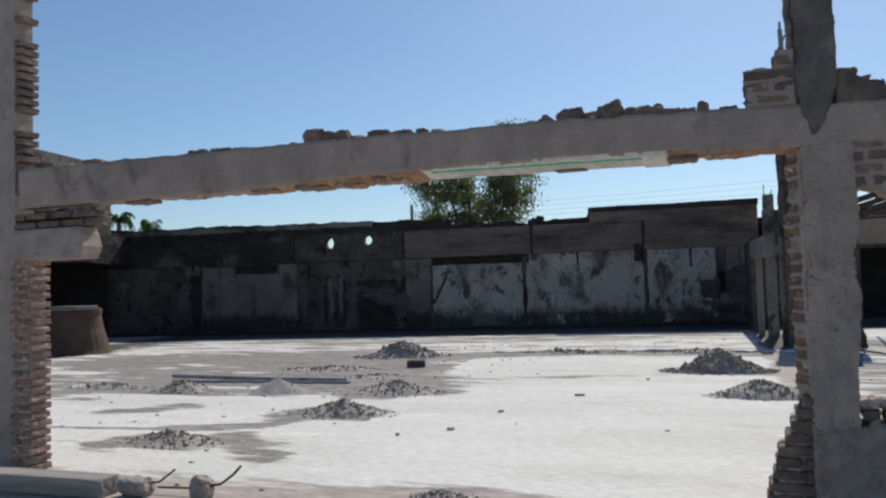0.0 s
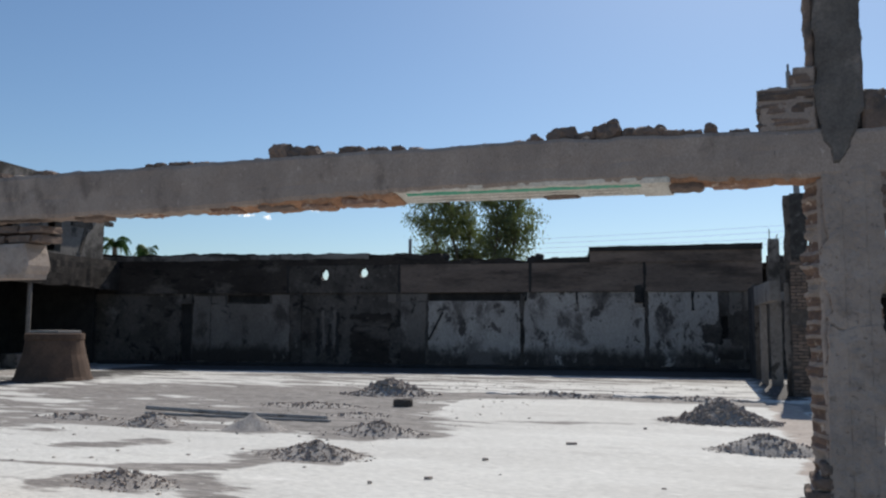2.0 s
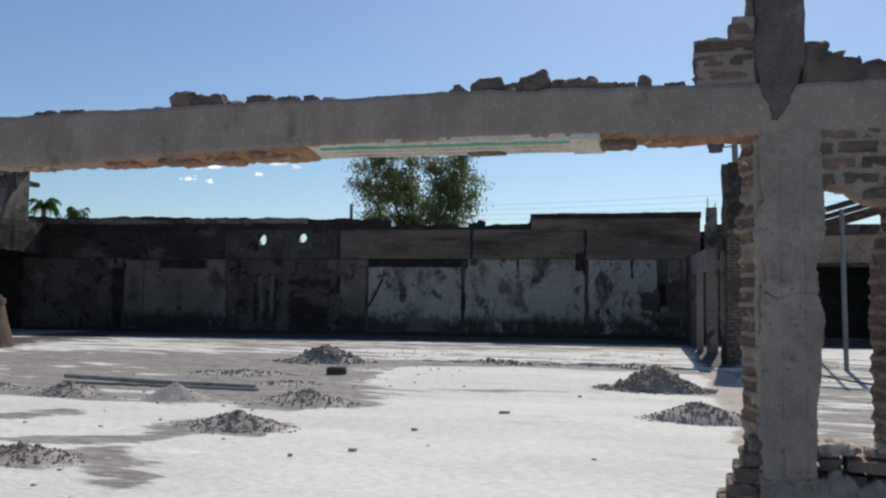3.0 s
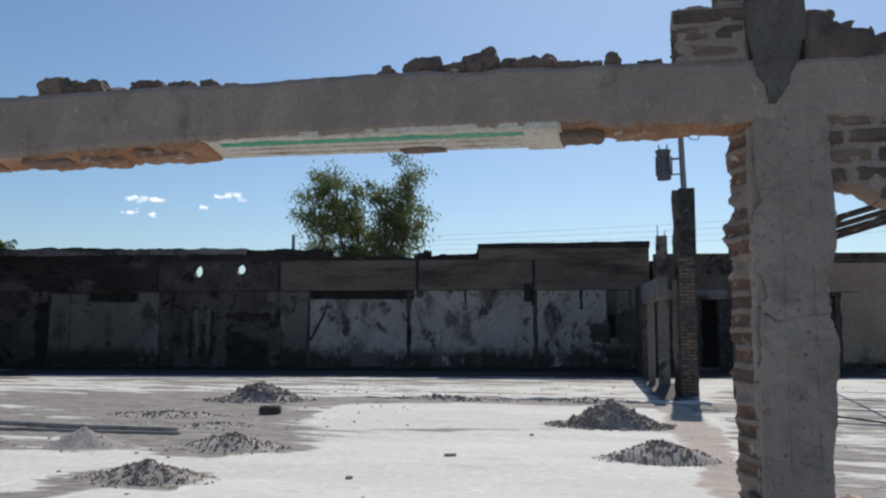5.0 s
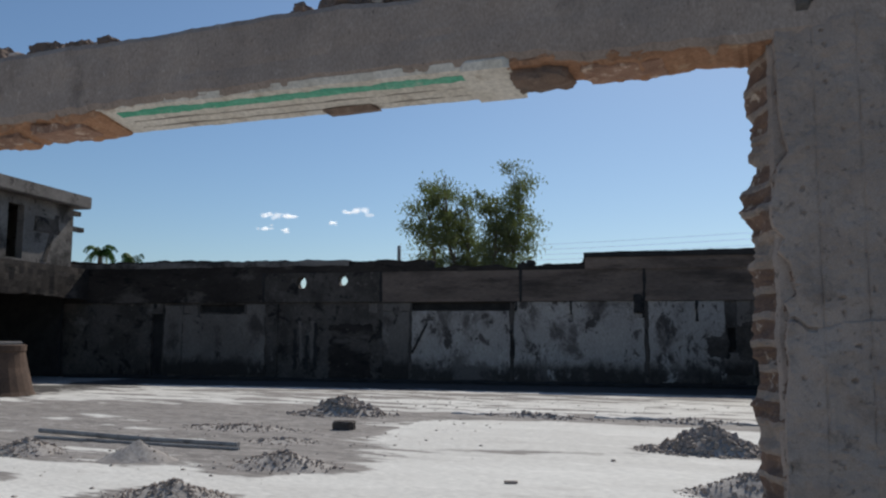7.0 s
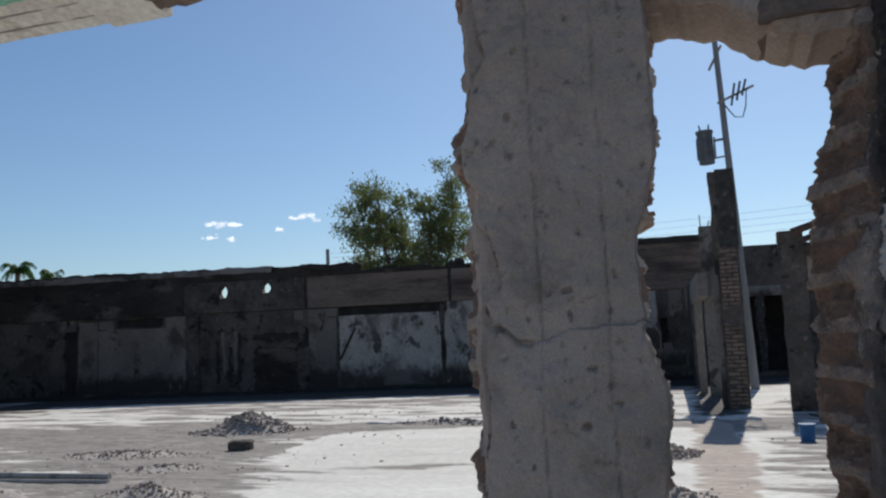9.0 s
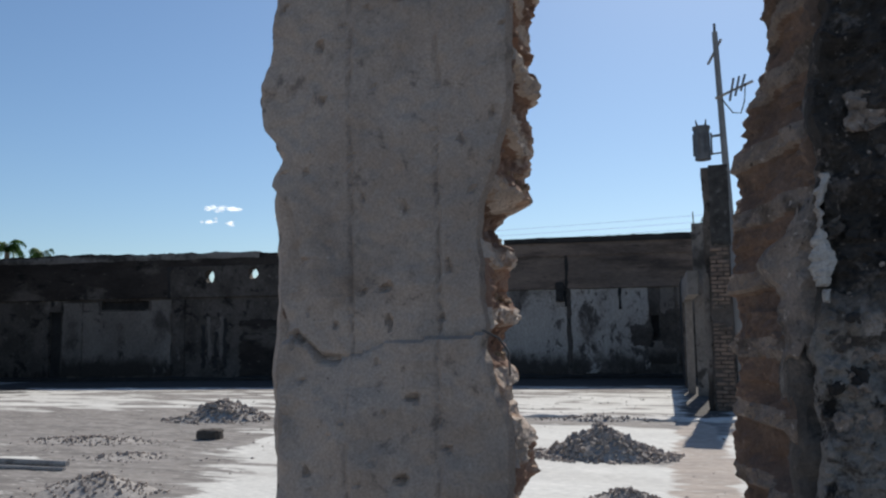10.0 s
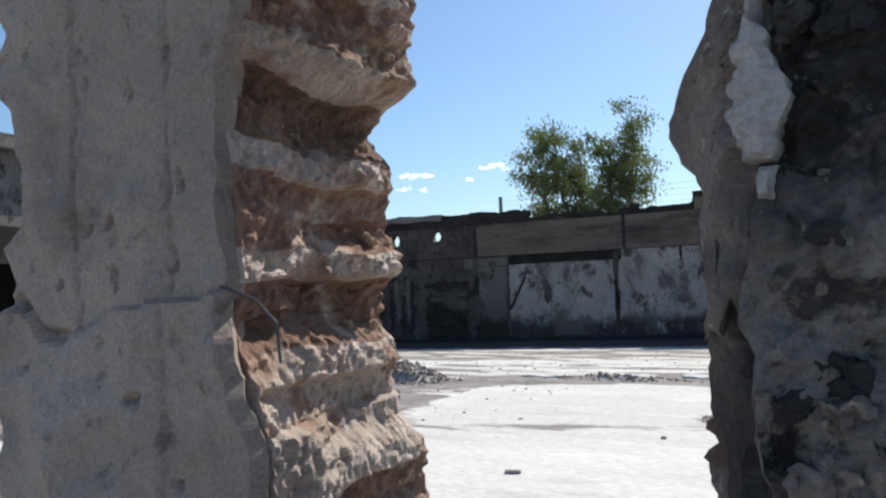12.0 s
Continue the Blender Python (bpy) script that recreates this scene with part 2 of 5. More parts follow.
M["old_pipe"] = surface("dusty_pipe", [(0.40, 0.375, 0.345), (0.31, 0.288, 0.264)], 3, 40, 0.3, 0.8, stain=(0.20, 0.183, 0.168), stain_scale=3, stain_at=(0.52, 0.64))
M["wood"] = surface("grey_timber", [(0.36, 0.33, 0.30), (0.27, 0.245, 0.22)], 5, 60, 0.5, stretch=(0.4, 4, 4))
M["bark"] = surface("bark", [(0.16, 0.12, 0.09), (0.10, 0.08, 0.06)], 4, 30, 0.6)
M["leaf"] = surface("leaf", [(0.155, 0.17, 0.085), (0.11, 0.13, 0.065), (0.20, 0.21, 0.115)], 0.9, 8, 0.0, 0.6)
leaf_nodes = M["leaf"].node_tree
glow = leaf_nodes.nodes.new("ShaderNodeBsdfTranslucent")
glow.inputs["Color"].default_value = (0.15, 0.19, 0.055, 1)
blend = leaf_nodes.nodes.new("ShaderNodeMixShader")
blend.inputs[0].default_value = 0.42
leaf_nodes.links.new(leaf_nodes.nodes["Principled BSDF"].outputs[0], blend.inputs[1])
leaf_nodes.links.new(glow.outputs[0], blend.inputs[2])
leaf_nodes.links.new(blend.outputs[0], leaf_nodes.nodes["Material Output"].inputs[0])
M["palm"] = surface("bright_leaf", [(0.10, 0.19, 0.04), (0.07, 0.14, 0.03)], 1.2, 8, 0.0, 0.6)
M["house"] = surface("stained_house_render", [(0.239, 0.214, 0.194), (0.166, 0.148, 0.134)], 0.8, 14, 0.3, stain=(0.053, 0.0467, 0.0418), stain_scale=0.7, stain_at=(0.50, 0.62), flecks=[((0.0663, 0.0589, 0.053), 2.4, 0.55, 0.63)])
M["tan"] = surface("tan_render", [(0.38, 0.285, 0.205), (0.30, 0.225, 0.165)], 0.9, 14, 0.3, stain=(0.12, 0.10, 0.085), stain_scale=0.8, stain_at=(0.54, 0.68))
M["blue"] = surface("blue_plastic", [(0.03, 0.13, 0.30), (0.025, 0.11, 0.26)], 6, 40, 0.05, 0.45)
M["cloud"] = bpy.data.materials.new("cloud_glow")  # distant sky backdrop
M["cloud"].use_nodes = True
M["cloud"].node_tree.nodes["Principled BSDF"].inputs["Emission Color"].default_value = (0.93, 0.96, 1.0, 1)
M["cloud"].node_tree.nodes["Principled BSDF"].inputs["Emission Strength"].default_value = 0.7
thin = M["cloud"].node_tree
veil = thin.nodes.new("ShaderNodeBsdfTransparent")
wisp = thin.nodes.new("ShaderNodeMixShader")
wisp.inputs[0].default_value = 0.76
thin.links.new(thin.nodes["Principled BSDF"].outputs[0], wisp.inputs[1])
thin.links.new(veil.outputs[0], wisp.inputs[2])
thin.links.new(wisp.outputs[0], thin.nodes["Material Output"].inputs[0])


# ---- mesh helpers ----
def jag(seed, amp, freq):
    """An uneven line: an offset for every place along it."""
    return lambda s: amp * (noise.noise((s * freq, seed * 3.7, 0.3)) + 0.5 * noise.noise((s * freq * 3.3, seed * 3.7, 5.1)) + 0.3 * noise.noise((s * freq * 9.1, seed, 9.7)))


def mesh(name, verts, faces, smooth=False):
    me = bpy.data.meshes.new(name)
    me.from_pydata(verts, [], faces)
    if smooth:
        me.shade_smooth()
    return me


def part(name, me, material, parent=None, label=""):
    if isinstance(me, bmesh.types.BMesh):
        bm, me = me, bpy.data.meshes.new(name)
        bm.to_mesh(me)
        bm.free()
    if material and not me.materials:
        me.materials.append(material)
    ob = new(name, me)
    if parent:
        ob.parent = parent
    return tagged(ob, label=label)


def thing(name, m, label, category, group="", kind=""):
    ob = new(name)
    ob.empty_display_size = 0.1
    ob.matrix_world = m
    return tagged(ob, label, category, group, kind)


def zero(_):
    return 0.0


def ragged(x0, x1, z0, z1, y0, y1, step, left=zero, right=zero, lo=zero, hi=zero, amp=0.004, freq=9.0, seed=0.0, relief=None):
    """An upright slab with uneven outline and faces. left, right: offsets by height; lo, hi: offsets by x; relief(x, z): front's offset in y."""
    nx, nz = max(2, round((x1 - x0) / step)), max(2, round((z1 - z0) / step))
    verts, faces = [], []
    for side in (0, 1):
        for i in range(nx + 1):
            xn = x0 + (x1 - x0) * i / nx
            a, b = z0 + lo(xn), z1 + hi(xn)
            for j in range(nz + 1):
                z = a + (b - a) * j / nz
                x = x0 + left(z) + (x1 + right(z) - x0 - left(z)) * i / nx
                d = amp * (noise.noise((x * freq, z * freq, seed)) + 0.5 * noise.noise((x * freq * 3, z * freq * 3, seed + 4)))
                y = y0 + d + (relief(x, z) if relief else 0) if side == 0 else y1 - d
                if i in (0, nx) or j in (0, nz):
                    e = min(0.012, (y1 - y0) * 0.2)
                    y += e if side == 0 else -e
                verts.append((x, y, z))
    k = (nx + 1) * (nz + 1)
    at = lambda s, i, j: s * k + i * (nz + 1) + j
    for i in range(nx):
        for j in range(nz):
            faces.append((at(0, i, j), at(0, i + 1, j), at(0, i + 1, j + 1), at(0, i, j + 1)))
            faces.append((at(1, i, j), at(1, i, j + 1), at(1, i + 1, j + 1), at(1, i + 1, j)))
    for i in range(nx):
        faces.append((at(0, i, 0), at(1, i, 0), at(1, i + 1, 0), at(0, i + 1, 0)))
        faces.append((at(0, i, nz), at(0, i + 1, nz), at(1, i + 1, nz), at(1, i, nz)))
    for j in range(nz):
        faces.append((at(0, 0, j), at(0, 0, j + 1), at(1, 0, j + 1), at(1, 0, j)))
        faces.append((at(0, nx, j), at(1, nx, j), at(1, nx, j + 1), at(0, nx, j + 1)))
    return mesh("ragged", verts, faces)


def lump(sx, sy, sz, res=4, amp=0.1, freq=3.0, seed=0.0, round_off=0.35, at=(0, 0, 0)):
    """A worn block: a box with softened edges and a pitted skin. amp is a share of the least side."""
    bm = bmesh.new()
    bmesh.ops.create_cube(bm, size=2.0)
    bmesh.ops.subdivide_edges(bm, edges=bm.edges[:], cuts=res, use_grid_fill=True)
    least = min(sx, sy, sz)
    half = Vector((sx, sy, sz)) / 2
    r = least * 0.5 * round_off
    for v in bm.verts:
        p = Vector((v.co.x * half.x, v.co.y * half.y, v.co.z * half.z))
        core = Vector([max(-(h - r), min(h - r, c)) for h, c in zip(half, p)])
        d = p - core
        if d.length > 1e-9:
            p = core + d.normalized() * r
        q = p / least * freq + Vector((seed * 7.3, seed * 1.7, 0))
        w = noise.noise_vector(q) + 0.5 * noise.noise_vector(q * 2.7)
        v.co = p + w * least * amp + Vector(at)
    return bm


def crumble(bm, seed, amp, freq):
    """Roughens a finished piece further with fine noise."""
    for v in bm.verts:
        v.co += noise.noise_vector(v.co * freq + Vector((seed, 0, 0))) * amp + noise.noise_vector(v.co * freq * 2.7 + Vector((seed, 3, 0))) * amp * 0.5
    return bm


def join(bms):
    out = bmesh.new()
    for bm in bms:
        me = bpy.data.meshes.new("tmp")
        bm.to_mesh(me)
        bm.free()
        out.from_mesh(me)
        bpy.data.meshes.remove(me)
    return out


def block(x0, x1, y0, y1, z0, z1, bevel=0.01):
    bm = bmesh.new()
    bmesh.ops.create_cube(bm, size=1.0)
    for v in bm.verts:
        v.co = Vector(((x0 + x1) / 2 + v.co.x * (x1 - x0), (y0 + y1) / 2 + v.co.y * (y1 - y0), (z0 + z1) / 2 + v.co.z * (z1 - z0)))
    if bevel:
        bmesh.ops.bevel(bm, geom=bm.edges[:], offset=bevel, segments=2, affect="EDGES")
    return bm


def rod(points, radius, sides=8, taper=1.0):
    """A tube along the points; taper: its end radius as a share of its first."""
    verts, faces = [], []
    n = len(points)
    pts = [Vector(p) for p in points]
    for i, p in enumerate(pts):
        d = (pts[min(i + 1, n - 1)] - pts[max(i - 1, 0)]).normalized()
        a = d.orthogonal().normalized() if abs(d.z) > 0.99 else d.cross(Vector((0, 0, 1))).normalized()
        b = d.cross(a)
        r = radius * (1 + (taper - 1) * i / max(1, n - 1))
        for k in range(sides):
            w = 2 * math.pi * k / sides
            verts.append(p + (a * math.cos(w) + b * math.sin(w)) * r)
    for i in range(n - 1):
        for k in range(sides):
            faces.append((i * sides + k, i * sides + (k + 1) % sides, (i + 1) * sides + (k + 1) % sides, (i + 1) * sides + k))
    faces.append(tuple(range(sides))[::-1])
    faces.append(tuple((n - 1) * sides + k for k in range(sides)))
    bm = bmesh.new()
    bm.from_mesh(mesh("rod", verts, faces))
    return bm


# bricks: a few worn shapes, one metre each way, scaled to size by their objects
def brick_shapes(material, count, res, amp, seed):
    out = []
    for i in range(count):
        bm = lump(1, 1, 1, res, amp, 2.2, seed + i, 0.16)
        me = bpy.data.meshes.new("brick")
        bm.to_mesh(me)
        bm.free()
        me.materials.append(material)
        out.append(me)
    return out


BRICKS = brick_shapes(M["brick"], 5, 2, 0.045, 11)
BRICKS_DULL = brick_shapes(M["brick_dull"], 8, 3, 0.085, 31)


def lay(shapes, parent, x, y, z, sx, sy, sz, turn=0.0):
    ob = new("brick", random.choice(shapes))
    ob.parent = parent
    ob.matrix_local = pose(x, y, z, random.uniform(-2, 2), random.uniform(-2, 2), turn + random.uniform(-2, 2)) @ Matrix.Diagonal((sx, sy, sz, 1))
    return ob


COURSE, BRICK_H = 0.07, 0.052


def brickwork(parent, shapes, x0, x1, y0, y1, z0, z1, keep=None, length=0.215, proud=0.012):
    """Courses of bricks over a mortar core; keep(x, z) says where the masonry still stands."""
    k = 0
    z = z0
    while z + BRICK_H * 0.6 < z1:
        x = x0 - (length + 0.012) * (0.5 if k % 2 else 0)
        while x < x1 - 0.02:
            a, b = max(x, x0), min(x + length, x1)
            if b - a > 0.03 and (keep is None or keep((a + b) / 2, z + COURSE / 2)):
                lay(shapes, parent, (a + b) / 2, (y0 + y1) / 2 - proud / 2 + random.uniform(-0.006, 0.006), z + COURSE / 2, b - a - 0.004, y1 - y0 + proud, BRICK_H)
            x += length + 0.012
        z += COURSE
        k += 1


# ---- ground ----
def ground_sheet():
    rings = [0, 6, 14, 26, 45, 80, 160, 400, 1200, 3000]
    verts, faces, seg = [(-4, 14, 0)], [], 48
    for r in rings[1:]:
        for k in range(seg):
            w = 2 * math.pi * k / seg
            verts.append((-4 + r * math.cos(w), 14 + r * math.sin(w), 0))
    for k in range(seg):
        faces.append((0, 1 + k, 1 + (k + 1) % seg))
    for i in range(len(rings) - 2):
        for k in range(seg):
            a, b = 1 + i * seg + k, 1 + i * seg + (k + 1) % seg
            faces.append((a, a + seg, b + seg, b))
    return mesh("ground", verts, faces)


tagged(part("ground", ground_sheet(), M["ground"]), "dusty grey concrete yard floor strewn with ash", "ground", kind="structure")

# what lies on the floor: lines of ash (points, reach, strength) and of brick dust
ASH = [
    (((-6.9, 6.95), (-5.5, 7.06), (-4.6, 7.3)), 0.07, 0.42), (((-5.4, 7.15), (-4.6, 7.5), (-4.2, 8.2)), 0.15, 0.44), (((-4.4, 6.85), (-3.85, 6.5), (-3.4, 6.0)), 0.22, 0.40),
    (((-5.3, 6.4), (-4.4, 6.5)), 0.26, 0.50), (((-6.9, 8.0), (-6.3, 8.75)), 0.22, 0.32), (((-4.1, 11.35), (-3.65, 12.05), (-2.6, 12.3), (-1.8, 12.6), (-0.8, 13.05), (0.5, 13.2)), 0.20, 0.36),
    (((-8.6, 14.7), (-7.1, 14.8), (-4.8, 16.3), (-3.3, 17.0), (-0.7, 17.3), (1.5, 16.4)), 0.46, 0.85), (((-5.8, 13.4), (-5.0, 12.0), (-4.4, 10.9)), 0.80, 0.62), (((-4.7, 10.5), (-4.0, 10.35), (-3.7, 10.45)), 0.34, 0.55),
    (((-4.5, 8.45), (-3.7, 8.5)), 0.28, 0.55), (((-9.5, 9.9), (-7.2, 10.1), (-5.5, 10.2)), 0.30, 0.5), (((-9.0, 11.1), (-5.4, 11.3)), 0.38, 0.6), (((-9.5, 12.6), (-6.0, 13.2)), 0.9, 0.40), (((-12.0, 14.5), (-8.0, 16.2)), 1.3, 0.38),
    (((-0.6, 13.4), (0.4, 13.4)), 0.36, 0.5), (((0.15, 10.6), (0.95, 10.7)), 0.25, 0.45), (((-12.0, 20.5), (-5.0, 21.5), (0.5, 24.0)), 0.9, 0.22), (((-1.9, 5.15), (-0.9, 5.15)), 0.3, 0.5),
    (((1.9, 8.0), (2.3, 14.0), (2.6, 20.0)), 0.5, 0.3), (((3.4, 9.0), (4.0, 19.0)), 0.6, 0.28), (((-14.0, 24.6), (1.0, 26.2)), 1.3, 0.55), (((-18.0, 10.0), (-11.0, 9.0)), 1.6, 0.35),
]
DUST = [(((1.2, 5.6), (1.19, 9.7), (0.92, 14.7), (0.85, 16.3)), 0.20, 0.62), (((-5.6, 4.75), (1.5, 4.8)), 0.42, 0.62), (((-5.6, 4.3), (3.0, 4.3)), 0.5, 0.5)]


# floor soot that also darkens the cast shadows along the walls' feet
SOOT_SHADE = [(((0.95, 17.4), (0.8, 21.0), (0.5, 26.0)), 0.32, 0.55), (((-25.2, 21.9), (1.0, 26.4)), 1.25, 0.75), (((1.0, 26.4), (7.0, 27.4)), 1.2, 0.7), (((-16.5, 12.0), (-17.5, 23.0)), 1.3, 0.5)]


def lies_at(x, y, lines):
    """How much of it lies at a place."""
    best = 0.0
    for pts, reach, strength in lines:
        for (ax, ay), (bx, by) in zip(pts, pts[1:]):
            dx, dy = bx - ax, by - ay
            t = max(0.0, min(1.0, ((x - ax) * dx + (y - ay) * dy) / (dx * dx + dy * dy)))
            d = math.hypot(x - ax - t * dx, y - ay - t * dy)
            if d < reach * 2:
                best = max(best, strength * (1 - (d / (reach * 2)) ** 2))
    return best


def floor_sheet():
    x0, x1, y0, y1, step = -19.0, 7.0, 4.0, 28.2, 0.07
    nx, ny = round((x1 - x0) / step), round((y1 - y0) / step)
    verts, ash, dust, soot_shade = [], [], [], []
    for j in range(ny + 1):
        y = y0 + step * j
        for i in range(nx + 1):
            x = x0 + step * i
            bend = 0.16 * noise.noise((x * 1.1, y * 1.1, 1.0))
            streak = noise.noise((x * 0.55, y * 2.4, 3.0)) + 0.6 * noise.noise((x * 1.6, y * 6.0, 7.0))
            a = lies_at(x + bend, y + bend, ASH)
            clean = float(np.interp(y, (5.3, 6.1, 8.2, 9.6, 10.3, 11.2, 12.7, 15.0, 15.9), (-3.2, -3.3, -3.5, -4.0, -3.8, -4.1, -4.45, -4.8, -4.7))) + bend < x < 0.95 and 5.3 < y < 16.1 + bend
            wide = 0.0 if clean else 0.13 if y < 10.6 and x < 0 else 0.22 if y < 10.6 or x > 1.0 else 0.40 if y < 16.6 else 0.33
            a += max(0.0, wide * (0.75 + 1.0 * streak)) + (0.05 if clean else 0.12) * streak
            d = lies_at(x + bend, y, DUST) + 0.06 * streak
            edge = i in (0, nx) or j in (0, ny)
            h = 0.006 + 0.016 * max(0.0, a - 0.3) * (1 + noise.noise((x * 5, y * 5, 2.0))) + 0.003 * noise.noise((x * 2, y * 2, 9.0))
            verts.append((x, y, -0.01 if edge else max(0.003, h)))
            ash.append(a)
            dust.append(d)
            soot_shade.append(lies_at(x, y, SOOT_SHADE) + 0.10 * streak)
    k = nx + 1
    me = mesh("floor", verts, [(j * k + i, j * k + i + 1, (j + 1) * k + i + 1, (j + 1) * k + i) for j in range(ny) for i in range(nx)])
    for name, values in (("ash", ash), ("brick_dust", dust), ("soot_shade", soot_shade)):
        me.attributes.new(name, "FLOAT", "POINT").data.foreach_set("value", values)
    return me


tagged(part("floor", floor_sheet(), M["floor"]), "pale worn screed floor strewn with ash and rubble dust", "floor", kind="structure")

# ---- the broken wall in front: beam, columns, masonry ----
WALL_Y = 5.02
frame_wall = thing("wall_front_frame", pose(0, 0, 0), "roofless concrete frame wall with broken brick infill", "wall", kind="structure")


def crack_line(x):
    return float(np.interp(x, (0.857, 0.885, 0.905, 0.925, 0.955, 0.985, 1.10), (1.424, 1.420, 1.402, 1.397, 1.404, 1.417, 1.422))) + 0.004 * noise.noise((x * 60, 2, 0))


def column_relief(x, z):
    d = 0.0
    for g in (0.945, 1.048):  # board marks of the formwork
        d += 0.006 * math.exp(-(((x - g - 0.004 * noise.noise((z * 4, g, 0))) / 0.0019) ** 2)) * max(0, 0.65 + 0.7 * noise.noise((z * 7, g, 2)))
    c = crack_line(x)
    if z < c:
        d -= 0.007 + 0.010 * noise.noise((x * 10, z * 9, 3.0)) + 0.006 * noise.noise((x * 22, z * 26, 13.0))
    d += (0.015 if x < 0.93 else 0.004 if x < 0.97 else 0.0012) * math.exp(-(((z - c) / 0.0042) ** 2)) * (0.7 + 0.5 * noise.noise((x * 20, 1, 1)))
    pit = noise.noise((x * 60, z * 60, 8.0))
    if pit > 0.50:
        d += (pit - 0.50) * 0.035
    d += 0.005 * noise.noise((x * 12, z * 10, 17.0)) + 0.005 * noise.noise((x * 30, z * 30, 5.0)) + 0.0022 * noise.noise((x * 85, z * 85, 6.0)) + 0.008 * max(0, noise.noise((x * 9, z * 6, 15.0)) - 0.2)
    return d


LEFT_EDGE = [(0.3, -0.017), (0.9, -0.015), (1.22, -0.007), (1.32, 0.005), (1.37, -0.002), (1.437, 0.005), (1.465, -0.005), (1.485, 0.022), (1.52, 0.022), (1.565, 0.013), (1.596, -0.012), (1.63, 0.004), (1.66, -0.022), (1.69, -0.029), (1.731, -0.023), (1.762, -0.014), (1.814, -0.015), (1.853, 0.016), (1.89, 0.009), (2.2, -0.007)]
LZ, LX = zip(*LEFT_EDGE)
RIGHT_EDGE = [(0.3, -0.02), (0.9, -0.008), (1.1, 0.010), (1.26, 0.022), (1.31, 0.026), (1.335, 0.021), (1.364, 0.011), (1.39, 0.005), (1.41, -0.002), (1.437, 0.003), (1.515, 0.0), (1.55, -0.002), (1.6, 0.016), (1.67, 0.037), (1.75, 0.036), (1.9, 0.030), (2.2, 0.02)]
RZ, RX = zip(*RIGHT_EDGE)
lj, rj = jag(3, 0.006, 9), jag(4, 0.006, 9)
col = part("column", ragged(0.857, 1.098, 0.30, 2.20, WALL_Y, WALL_Y + 0.21, 0.0036, lambda z: float(np.interp(z, LZ, LX)) + lj(z), lambda z: float(np.interp(z, RZ, RX)) + rj(z), amp=0.003, freq=18, relief=column_relief), M["concrete"], frame_wall, "bare grey concrete column with board marks and a crack")

for v in col.data.vertices:  # the far side of the column is broken back from the gap
    if v.co.y > WALL_Y + 0.06 and v.co.x > 1.0:
        v.co.x = min(v.co.x, 0.95)

# column going on above the beam, narrower, with a rough dark face
part("column", ragged(0.845, 1.058, 2.40, 4.4, WALL_Y + 0.03, WALL_Y + 0.22, 0.04, jag(7, 0.012, 5), jag(8, 0.012, 5), amp=0.008, seed=2), M["dark_concrete"], frame_wall, "dark weathered upper column")
part("plaster_scar", ragged(0.848, 1.056, 2.215, 4.38, WALL_Y - 0.012, WALL_Y + 0.05, 0.02, lambda z: max(0, (2.44 - z)) * 0.36 + jag(15, 0.02, 14)(z), lambda z: -max(0, (2.48 - z)) * 0.42 + jag(16, 0.02, 14)(z), amp=0.004), M["dark_concrete"], frame_wall, "dark tapering scar in the concrete")


def beam_relief(x, z):
    d = 0.004 * noise.noise((x * 5, z * 9, 4)) + 0.003 * math.exp(-(((z - 2.30 - 0.01 * math.sin(x)) / 0.004) ** 2))
    return d


bh, bl, fine_edge = jag(12, 0.012, 4.0), jag(13, 0.016, 2.6), jag(14, 0.010, 17)


def beam_top(x):
    return float(np.interp(x, (-5.1, -3.84, -2.7, -1.46, -0.77, -0.15, 0.22, 0.54, 1.4, 3.3), (2.50, 2.495, 2.483, 2.473, 2.456, 2.441, 2.422, 2.411, 2.384, 2.36)))


def beam_foot(x):
    return float(np.interp(x, (-5.1, -3.9, -3.1, -2.1, -1.5, -0.7, 0.15, 0.3, 0.85, 1.4), (-0.02, -0.02, -0.03, 0.0, 0.012, 0.008, -0.008, -0.03, -0.045, -0.05)))


def sheared(me, slope):
    """Tips a piece so that its underside falls towards the far side."""
    for v in me.vertices:
        v.co.z -= (v.co.y - WALL_Y) * slope + 0.016 * (v.co.x - 0.1)
    return me


part("beam", ragged(-5.1, 3.3, 2.200, 2.455, WALL_Y, WALL_Y + 0.215, 0.022, hi=lambda x: bh(x) + beam_top(x) - 2.455, lo=lambda x: bl(x) * 0.4 + fine_edge(x) + beam_foot(x), amp=0.004, relief=beam_relief), M["beam"], frame_wall, "long grey concrete lintel beam with broken edges")
# painted plaster left under the beam
part("soffit_plaster", sheared(ragged(-1.52, 0.10, 2.188, 2.225, WALL_Y + 0.006, WALL_Y + 0.215, 0.025, jag(20, 0.05, 30), jag(21, 0.02, 20), lo=jag(22, 0.004, 6), amp=0.003), 0.22), M["white"], frame_wall, "white painted plaster strip under the beam")
part("painted_stripe", sheared(ragged(-1.42, -0.02, 2.1845, 2.200, WALL_Y + 0.040, WALL_Y + 0.088, 0.012, jag(23, 0.02, 40), jag(24, 0.02, 40), amp=0.006, freq=30), 0.22), M["green"], frame_wall, "green painted stripe along the white plaster")
part("soffit_block", sheared(ragged(-0.03, 0.12, 2.178, 2.22, WALL_Y + 0.002, WALL_Y + 0.218, 0.02, jag(25, 0.01, 20), jag(26, 0.015, 20), amp=0.004), 0.22), M["white"], frame_wall, "chipped white plaster end block")
